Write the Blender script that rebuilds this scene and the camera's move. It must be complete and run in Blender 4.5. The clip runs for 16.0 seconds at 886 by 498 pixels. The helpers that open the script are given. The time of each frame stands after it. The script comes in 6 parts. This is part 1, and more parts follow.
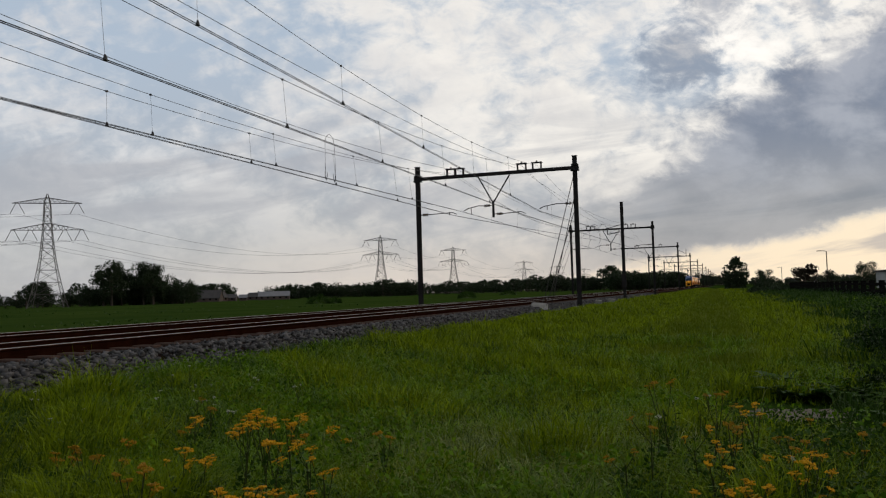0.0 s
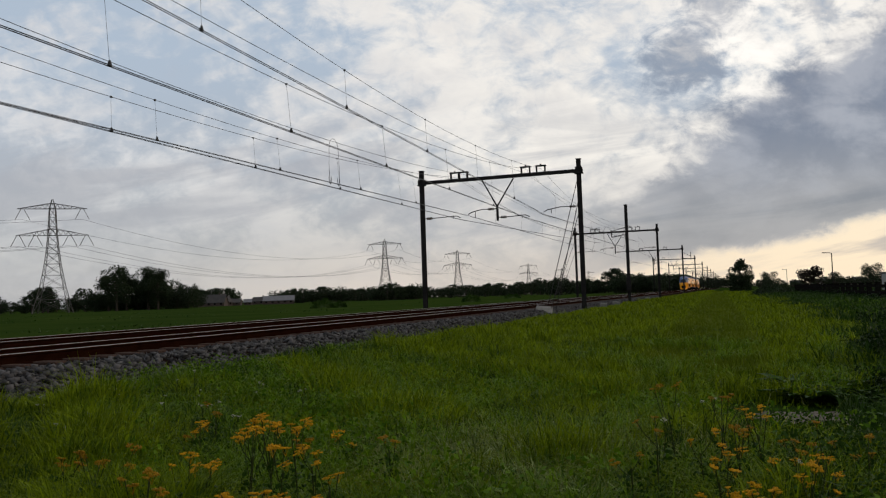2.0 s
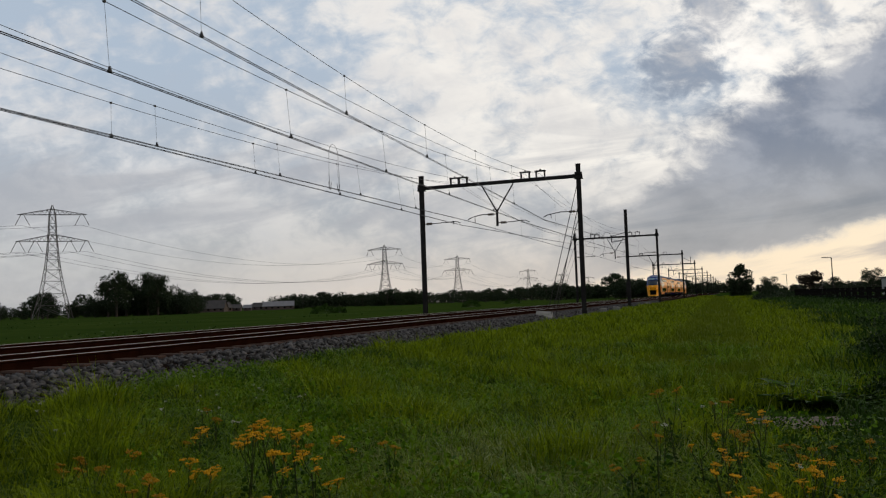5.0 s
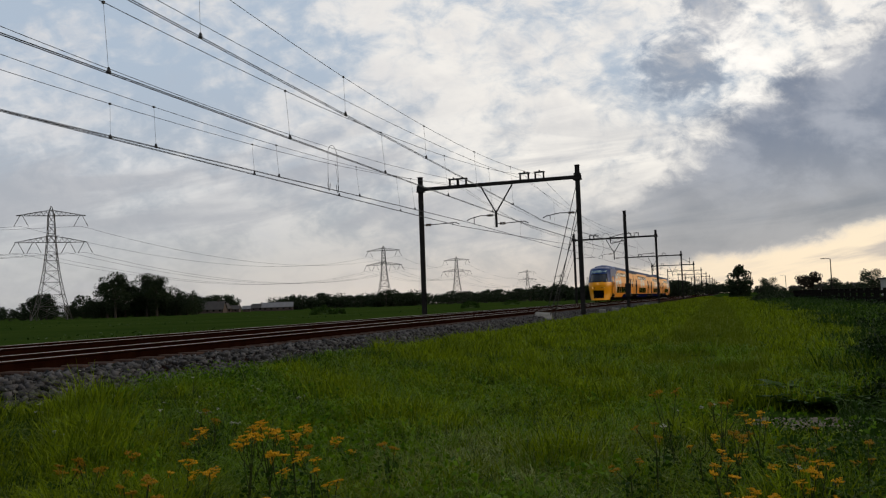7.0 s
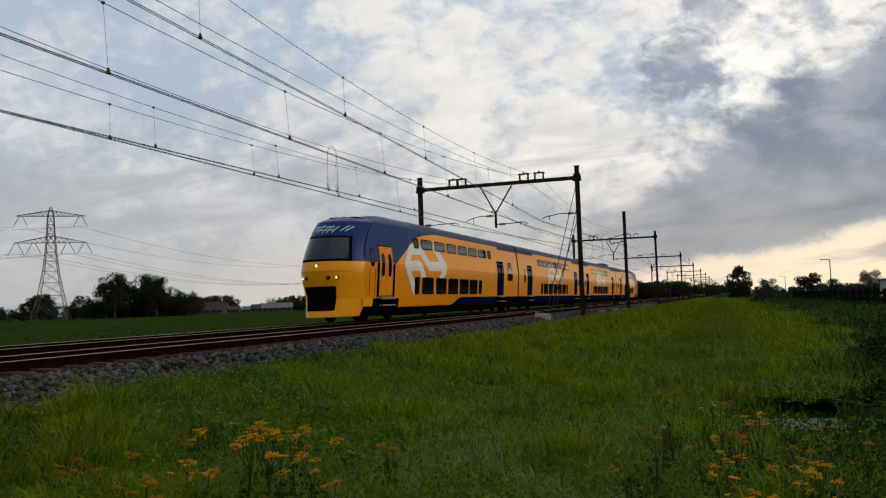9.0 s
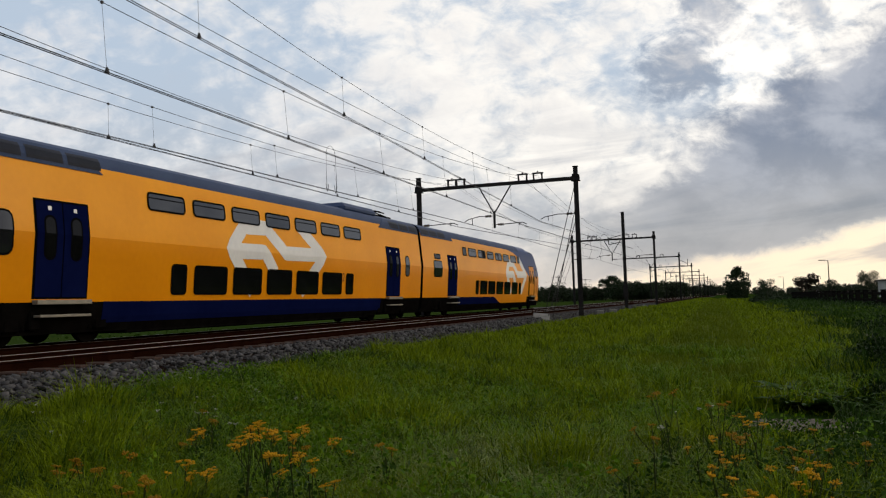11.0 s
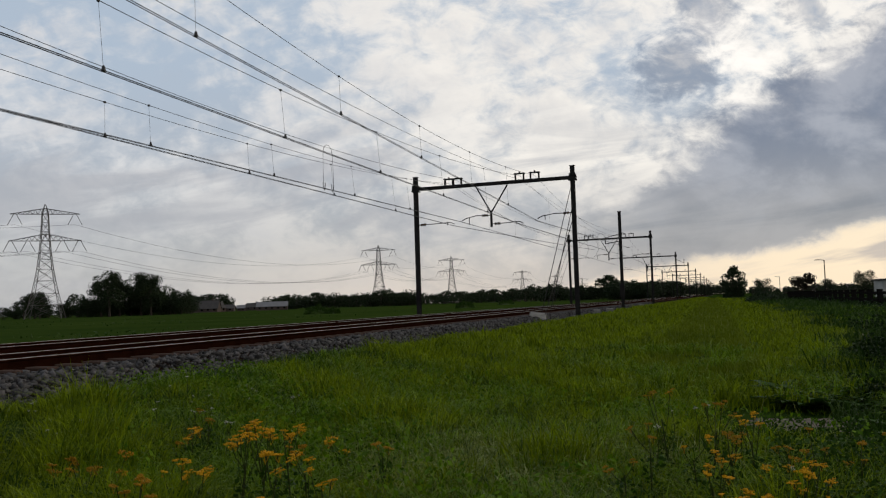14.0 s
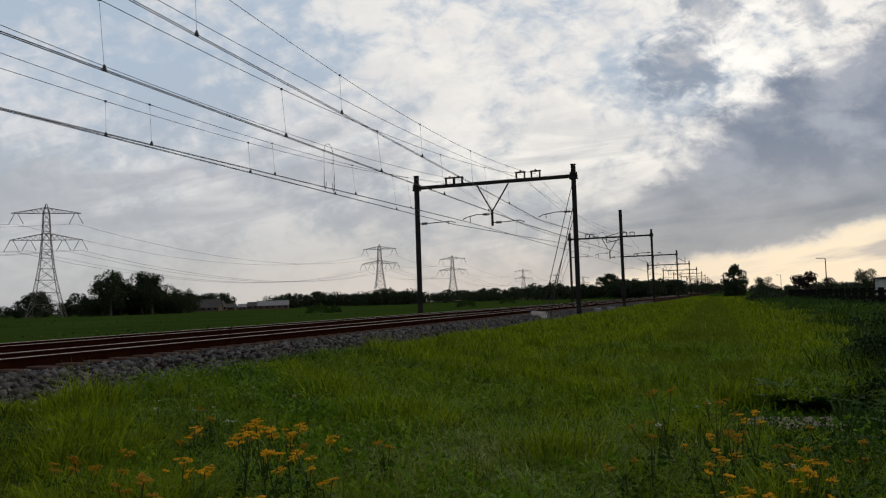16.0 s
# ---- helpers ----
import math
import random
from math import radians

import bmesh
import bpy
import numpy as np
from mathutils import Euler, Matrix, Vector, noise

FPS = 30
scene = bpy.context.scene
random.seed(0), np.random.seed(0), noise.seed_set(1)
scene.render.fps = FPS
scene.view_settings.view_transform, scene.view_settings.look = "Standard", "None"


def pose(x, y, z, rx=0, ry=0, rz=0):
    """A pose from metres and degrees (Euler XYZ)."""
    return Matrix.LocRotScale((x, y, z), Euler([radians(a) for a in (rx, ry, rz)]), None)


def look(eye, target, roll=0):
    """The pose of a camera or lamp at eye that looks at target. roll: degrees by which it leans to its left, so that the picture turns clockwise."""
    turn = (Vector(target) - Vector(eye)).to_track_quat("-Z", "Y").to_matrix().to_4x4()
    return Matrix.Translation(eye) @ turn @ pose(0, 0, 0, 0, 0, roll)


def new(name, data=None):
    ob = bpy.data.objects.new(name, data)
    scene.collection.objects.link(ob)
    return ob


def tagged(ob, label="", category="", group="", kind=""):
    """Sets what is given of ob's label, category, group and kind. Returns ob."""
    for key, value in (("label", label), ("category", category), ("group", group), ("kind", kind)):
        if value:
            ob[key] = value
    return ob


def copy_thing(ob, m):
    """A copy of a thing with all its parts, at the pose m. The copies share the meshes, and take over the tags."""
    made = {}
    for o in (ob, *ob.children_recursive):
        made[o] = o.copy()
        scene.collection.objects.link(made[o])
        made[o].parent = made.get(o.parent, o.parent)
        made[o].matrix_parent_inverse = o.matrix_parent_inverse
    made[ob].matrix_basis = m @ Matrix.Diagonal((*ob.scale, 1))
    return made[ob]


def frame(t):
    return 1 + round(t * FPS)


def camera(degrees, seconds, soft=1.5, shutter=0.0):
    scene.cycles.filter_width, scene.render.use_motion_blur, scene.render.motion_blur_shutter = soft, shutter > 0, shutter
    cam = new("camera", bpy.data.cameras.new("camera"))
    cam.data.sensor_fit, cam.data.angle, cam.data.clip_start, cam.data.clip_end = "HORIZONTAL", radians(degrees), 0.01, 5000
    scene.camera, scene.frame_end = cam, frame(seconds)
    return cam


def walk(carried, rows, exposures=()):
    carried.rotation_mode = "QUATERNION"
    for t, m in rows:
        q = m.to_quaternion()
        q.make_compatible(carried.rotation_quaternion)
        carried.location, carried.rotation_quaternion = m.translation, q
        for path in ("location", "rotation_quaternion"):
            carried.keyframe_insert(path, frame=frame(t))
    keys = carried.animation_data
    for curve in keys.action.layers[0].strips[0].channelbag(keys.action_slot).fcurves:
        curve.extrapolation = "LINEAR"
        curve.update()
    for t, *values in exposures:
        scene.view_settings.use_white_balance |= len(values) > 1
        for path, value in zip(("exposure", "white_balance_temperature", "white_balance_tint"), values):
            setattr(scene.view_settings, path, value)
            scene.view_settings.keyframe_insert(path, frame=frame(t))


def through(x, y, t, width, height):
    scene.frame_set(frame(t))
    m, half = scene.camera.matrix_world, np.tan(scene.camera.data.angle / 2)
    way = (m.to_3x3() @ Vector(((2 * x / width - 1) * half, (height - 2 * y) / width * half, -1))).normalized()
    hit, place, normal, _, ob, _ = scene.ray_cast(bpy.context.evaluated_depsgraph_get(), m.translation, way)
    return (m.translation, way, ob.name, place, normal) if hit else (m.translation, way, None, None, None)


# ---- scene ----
cam = camera(56.19, 16.0, soft=1.2)
EYE = (0.0, 0.0, 0.652)


def aim(yaw, pitch, roll):
    """Camera pose from degrees left of the track, degrees up, and lean."""
    a, b = radians(yaw), radians(pitch)
    way = Vector((-math.sin(a) * math.cos(b), math.cos(a) * math.cos(b), math.sin(b)))
    return look(EYE, Vector(EYE) + way, roll)


PATH = [
    (0.0, aim(18.788, 2.983, -1.663)),
    (0.5, aim(18.904, 3.037, -1.683)),
    (1.0, aim(19.002, 3.101, -1.746)),
    (1.5, aim(19.051, 3.164, -1.835)),
    (2.0, aim(19.074, 3.243, -1.907)),
    (2.5, aim(19.099, 3.338, -1.971)),
    (3.0, aim(19.090, 3.419, -2.006)),
    (3.5, aim(19.066, 3.480, -1.997)),
    (4.0, aim(19.066, 3.537, -1.996)),
    (6.5, aim(19.001, 3.664, -1.996)),
    (7.0, aim(18.984, 3.678, -1.997)),
    (7.5, aim(18.986, 3.682, -1.989)),
    (8.0, aim(18.977, 3.695, -1.996)),
    (8.5, aim(18.967, 3.715, -1.993)),
    (9.0, aim(18.952, 3.726, -1.957)),
    (11.5, aim(18.825, 3.729, -1.842)),
    (12.0, aim(18.784, 3.713, -1.814)),
    (12.5, aim(18.715, 3.723, -1.805)),
    (13.0, aim(18.685, 3.701, -1.789)),
    (13.5, aim(18.638, 3.665, -1.786)),
    (14.0, aim(18.637, 3.663, -1.805)),
    (14.5, aim(18.642, 3.652, -1.819)),
    (15.0, aim(18.645, 3.599, -1.833)),
    (15.5, aim(18.690, 3.574, -1.845)),
    (16.0, aim(18.708, 3.581, -1.863)),
]
walk(cam, PATH, [(0.0, 0.0), (8.6, 0.0), (9.2, 0.04), (11.3, 0.2), (12.1, 0.2), (12.6, 0.03), (13.2, 0.0), (16.0, 0.0)])

# ---------------------------------------------------------------- world and light
RAIL_Z = 0.0
TRACK_NEAR, TRACK_FAR = -11.05, -15.30        # track centre lines, running along y
FIELD_Z = -1.0


def sky():
    w = bpy.data.worlds.new("sky")
    scene.world = w
    w.use_nodes = True
    nt = w.node_tree
    nt.nodes.clear()
    N = lambda kind: nt.nodes.new(kind)
    L = nt.links.new

    def mth(op, a, b=None, clamp=False):
        n = N("ShaderNodeMath")
        n.operation, n.use_clamp = op, clamp
        for i, s in enumerate((a, b)):
            if s is None:
                continue
            if isinstance(s, (int, float)):
                n.inputs[i].default_value = s
            else:
                L(s, n.inputs[i])
        return n.outputs[0]

    def ramp(v, lo, hi):
        n = N("ShaderNodeMapRange")
        n.interpolation_type = "SMOOTHSTEP"
        n.inputs[1].default_value, n.inputs[2].default_value = lo, hi
        L(v, n.inputs[0])
        return n.outputs[0]

    def mix(f, a, b):
        n = N("ShaderNodeMix")
        n.data_type = "RGBA"
        if isinstance(f, (int, float)):
            n.inputs[0].default_value = f
        else:
            L(f, n.inputs[0])
        for i, s in ((6, a), (7, b)):
            if isinstance(s, tuple):
                n.inputs[i].default_value = (*s, 1)
            else:
                L(s, n.inputs[i])
        return n.outputs[2]

    def dot(vec, c):
        n = N("ShaderNodeVectorMath")
        n.operation = "DOT_PRODUCT"
        L(vec, n.inputs[0])
        n.inputs[1].default_value = c
        return n.outputs["Value"]

    def fbm(vec, scale, detail, rough=0.55, distort=0.0):
        n = N("ShaderNodeTexNoise")
        n.inputs["Scale"].default_value = scale
        n.inputs["Detail"].default_value = detail
        n.inputs["Roughness"].default_value = rough
        n.inputs["Distortion"].default_value = distort
        L(vec, n.inputs["Vector"])
        return n.outputs["Fac"]

    tc = N("ShaderNodeTexCoord").outputs["Generated"]
    nishita = N("ShaderNodeTexSky")
    nishita.sky_type, nishita.sun_disc = "NISHITA", False
    nishita.sun_elevation, nishita.sun_rotation = radians(15), radians(61)
    # bearings: f runs 19 degrees left of the track, r to its right
    a = radians(18.9)
    f = dot(tc, (-math.sin(a), math.cos(a), 0))
    r = dot(tc, (math.cos(a), math.sin(a), 0))
    z = dot(tc, (0, 0, 1))
    fd = mth("MAXIMUM", f, 0.15)
    u, v = mth("DIVIDE", r, fd), mth("DIVIDE", z, fd)
    # cloud sheet high above the plain: coordinates on a flat layer
    zz = mth("ADD", mth("MAXIMUM", z, 0.0), 0.11)
    comb = N("ShaderNodeCombineXYZ")
    L(mth("DIVIDE", r, zz), comb.inputs[0])
    L(mth("DIVIDE", f, zz), comb.inputs[1])
    sheet = comb.outputs[0]
    comb2 = N("ShaderNodeCombineXYZ")
    L(u, comb2.inputs[0])
    L(mth("MULTIPLY", v, 1.5), comb2.inputs[1])
    flat = comb2.outputs[0]
    big = fbm(sheet, 0.55, 7, 0.55, 0.3)
    fine = fbm(flat, 22.0, 9, 0.62, 0.5)
    mid = fbm(flat, 9.5, 9, 0.60, 0.3)
    puff = fbm(flat, 3.6, 9, 0.55, 0.2)
    # pale blue behind, soft white cloud in front, brighter towards the hidden sun
    base = mix(ramp(v, 0.03, 0.34), (0.40, 0.405, 0.425), (0.40, 0.475, 0.572))
    white = mix(ramp(u, -0.42, 0.16), (0.68, 0.675, 0.68), (0.90, 0.85, 0.78))
    white = mix(ramp(v, 0.02, 0.20), mix(ramp(u, -0.45, 0.10), (0.48, 0.48, 0.485), (0.61, 0.57, 0.54)), white)
    crease = mth("ABSOLUTE", mth("SUBTRACT", mth("MULTIPLY", fbm(flat, 13.0, 7, 0.6, 0.4), 2.0), 1.0))
    heap = mth("ADD", mth("ADD", mth("MULTIPLY", puff, 0.42), mth("MULTIPLY", mid, 0.34)), mth("MULTIPLY", fine, 0.28))
    heap = mth("ADD", heap, mth("MULTIPLY", crease, 0.10))
    toward = mth("MULTIPLY", ramp(u, -0.45, 0.20), 0.07)
    col = mix(ramp(mth("ADD", heap, toward), 0.475, 0.64), base, white)
    # grey undersides of the heaps
    col = mix(mth("MULTIPLY", ramp(mth("ADD", mth("MULTIPLY", big, 0.5), mth("MULTIPLY", mid, 0.5)), 0.47, 0.66), 0.40), col, (0.43, 0.44, 0.49))
    # thin grey layer streaks low over the fields
    comb3 = N("ShaderNodeCombineXYZ")
    L(mth("ADD", mth("MULTIPLY", u, 1.6), mth("MULTIPLY", v, -1.5)), comb3.inputs[0])
    L(mth("ADD", mth("MULTIPLY", v, 10.0), mth("MULTIPLY", u, -1.2)), comb3.inputs[1])
    bands = fbm(comb3.outputs[0], 1.7, 8, 0.55, 0.6)
    low = mth("MULTIPLY", ramp(v, 0.03, 0.08), mth("SUBTRACT", 1.0, ramp(v, 0.15, 0.27)))
    col = mix(mth("MULTIPLY", mth("MULTIPLY", ramp(bands, 0.44, 0.62), low), 0.70), col, (0.37, 0.375, 0.41))
    # cream light along the horizon
    cream = mth("MULTIPLY", mth("SUBTRACT", 1.0, ramp(v, 0.005, 0.085)), ramp(u, -0.55, 0.05))
    col = mix(mth("MULTIPLY", cream, 0.42), col, (0.78, 0.66, 0.55))
    # mottled bright edge of the bank, near the hidden sun
    lit = mth("MULTIPLY", mth("SUBTRACT", 1.0, ramp(mth("ABSOLUTE", mth("SUBTRACT", u, 0.385)), 0.0, 0.17)), ramp(v, 0.17, 0.27))
    spark = mth("ADD", mth("MULTIPLY", mid, 0.5), mth("ADD", mth("MULTIPLY", fine, 0.4), mth("MULTIPLY", crease, 0.25)))
    col = mix(mth("MULTIPLY", mth("MULTIPLY", lit, ramp(spark, 0.42, 0.62)), 0.9), col, (1.03, 0.98, 0.91))
    # heavy slate cloud bank that rises to the right, with torn outliers before it
    wob = mth("MULTIPLY", mth("SUBTRACT", puff, 0.5), 0.13)
    wob2 = mth("ADD", mth("MULTIPLY", mth("SUBTRACT", mid, 0.5), 0.13), mth("MULTIPLY", mth("SUBTRACT", fine, 0.5), 0.10))
    slope = mth("SUBTRACT", v, mth("MULTIPLY", mth("SUBTRACT", u, 0.304), 0.65))
    edge = mth("ADD", mth("ADD", slope, wob), wob2)
    under = mth("SUBTRACT", 1.0, ramp(edge, 0.145, 0.205))
    low_v = mth("SUBTRACT", v, mth("MULTIPLY", mth("SUBTRACT", u, 0.30), 0.17))
    above = ramp(mth("ADD", mth("ADD", low_v, mth("MULTIPLY", wob, 0.25)), mth("MULTIPLY", wob2, 0.25)), 0.031, 0.047)
    right = ramp(mth("ADD", u, mth("ADD", wob, mth("MULTIPLY", wob2, 0.6))), 0.04, 0.31)

    def torn(cu, cv, squash, size):
        du, dv = mth("SUBTRACT", u, cu), mth("MULTIPLY", mth("SUBTRACT", v, cv), squash)
        away = mth("SQRT", mth("ADD", mth("MULTIPLY", du, du), mth("MULTIPLY", dv, dv)))
        return mth("SUBTRACT", 1.0, ramp(mth("ADD", away, mth("ADD", mth("MULTIPLY", wob2, 1.2), mth("MULTIPLY", wob, 0.8))), 0.1 * size, 0.9 * size))

    scraps = mth("MAXIMUM", mth("MAXIMUM", torn(0.303, 0.290, 1.1, 0.056), torn(0.340, 0.345, 0.8, 0.066)), mth("MULTIPLY", torn(0.462, 0.345, 1.0, 0.045), 0.7))
    bank = mth("MAXIMUM", mth("MULTIPLY", mth("MULTIPLY", under, above), right), mth("MULTIPLY", scraps, 0.62))
    dark = mix(ramp(mth("ADD", mth("MULTIPLY", mid, 0.6), mth("MULTIPLY", puff, 0.4)), 0.40, 0.58), (0.160, 0.182, 0.245), (0.31, 0.328, 0.385))
    pale = mix(ramp(bands, 0.40, 0.62), (0.345, 0.335, 0.345), (0.215, 0.22, 0.245))
    dark = mix(mth("MULTIPLY", mth("SUBTRACT", 1.0, ramp(mth("ADD", v, mth("MULTIPLY", wob2, 0.5)), 0.07, 0.19)), 0.70), dark, pale)
    col = mix(mth("MULTIPLY", bank, 0.93), col, dark)
    # warm clear strip under the bank, towards the hidden sun
    strip = mth("MULTIPLY", mth("SUBTRACT", 1.0, ramp(mth("ADD", low_v, mth("ADD", mth("MULTIPLY", wob, 0.25), mth("MULTIPLY", wob2, 0.25))), 0.029, 0.044)), ramp(u, -0.10, 0.46))
    col = mix(mth("MULTIPLY", strip, 0.88), col, mix(ramp(bands, 0.48, 0.64), (0.96, 0.785, 0.565), (0.52, 0.455, 0.41)))
    # the clouds let a part of the clear sky's colour through
    add = N("ShaderNodeMix")
    add.data_type, add.blend_type = "RGBA", "ADD"
    add.inputs[0].default_value = 0.012
    L(col, add.inputs[6])
    L(nishita.outputs[0], add.inputs[7])
    bg = N("ShaderNodeBackground")
    bg.inputs["Strength"].default_value = 1.02
    L(add.outputs[2], bg.inputs["Color"])
    out = N("ShaderNodeOutputWorld")
    L(bg.outputs[0], out.inputs["Surface"])


sky()
sun = new("sun", bpy.data.lights.new("sun", "SUN"))
sun.data.energy, sun.data.angle, sun.data.color = 0.95, radians(24), (1.0, 0.84, 0.63)
sun.matrix_world = look((75, 42, 23), (0, 0, 0))


# ---------------------------------------------------------------- materials
def material(name, low, high, rough=0.8, metal=0.0, scale=6.0, bump=0.15, fine=60.0, island=0.0, specular=0.4, coord="Object", span=(0.45, 1.0)):
    m = bpy.data.materials.new(name)
    m.use_nodes = True
    nt = m.node_tree
    b = nt.nodes["Principled BSDF"]
    tc = nt.nodes.new("ShaderNodeTexCoord")
    n1, n2 = nt.nodes.new("ShaderNodeTexNoise"), nt.nodes.new("ShaderNodeTexNoise")
    n1.inputs["Scale"].default_value, n1.inputs["Detail"].default_value = scale, 5
    n2.inputs["Scale"].default_value, n2.inputs["Detail"].default_value = fine, 3
    src = tc.outputs[coord]
    nt.links.new(src, n1.inputs["Vector"])
    nt.links.new(src, n2.inputs["Vector"])
    add = nt.nodes.new("ShaderNodeMath")
    add.operation = "MULTIPLY_ADD"
    add.inputs[1].default_value = 0.45
    nt.links.new(n2.outputs["Fac"], add.inputs[0])
    nt.links.new(n1.outputs["Fac"], add.inputs[2])
    rng = nt.nodes.new("ShaderNodeMapRange")
    rng.inputs[1].default_value, rng.inputs[2].default_value = span
    nt.links.new(add.outputs[0], rng.inputs[0])
    fac = rng.outputs[0]
    if island:
        geo = nt.nodes.new("ShaderNodeNewGeometry")
        mx = nt.nodes.new("ShaderNodeMix")
        mx.inputs[0].default_value = island
        nt.links.new(fac, mx.inputs[2])
        nt.links.new(geo.outputs["Random Per Island"], mx.inputs[3])
        fac = mx.outputs[0]
    col = nt.nodes.new("ShaderNodeMix")
    col.data_type = "RGBA"
    col.inputs[6].default_value, col.inputs[7].default_value = (*low, 1), (*high, 1)
    nt.links.new(fac, col.inputs[0])
    nt.links.new(col.outputs[2], b.inputs["Base Color"])
    b.inputs["Roughness"].default_value, b.inputs["Metallic"].default_value = rough, metal
    b.inputs["Specular IOR Level"].default_value = specular
    if bump:
        bp = nt.nodes.new("ShaderNodeBump")
        bp.inputs["Strength"].default_value, bp.inputs["Distance"].default_value = bump, 0.02
        nt.links.new(add.outputs[0], bp.inputs["Height"])
        nt.links.new(bp.outputs[0], b.inputs["Normal"])
    return m


def glow(name, colour, strength):
    m = bpy.data.materials.new(name)
    m.use_nodes = True
    b = m.node_tree.nodes["Principled BSDF"]
    b.inputs["Base Color"].default_value = (*colour, 1)
    b.inputs["Emission Color"].default_value, b.inputs["Emission Strength"].default_value = (*colour, 1), strength
    return m


def leafy(name, low, high, through=0.25, island=0.6, scale=1.5):
    """Foliage: two tones by leaf and by patch, with some light passing through."""
    m = material(name, low, high, 0.55, 0, scale, 0.0, scale * 8, island, 0.06, "Object", (0.56, 0.92))
    nt = m.node_tree
    b = nt.nodes["Principled BSDF"]
    tr = nt.nodes.new("ShaderNodeBsdfTranslucent")
    mx = nt.nodes.new("ShaderNodeMixShader")
    mx.inputs[0].default_value = through
    nt.links.new(b.inputs["Base Color"].links[0].from_socket, tr.inputs["Color"])
    nt.links.new(b.outputs[0], mx.inputs[1])
    nt.links.new(tr.outputs[0], mx.inputs[2])
    nt.links.new(mx.outputs[0], nt.nodes["Material Output"].inputs["Surface"])
    return m


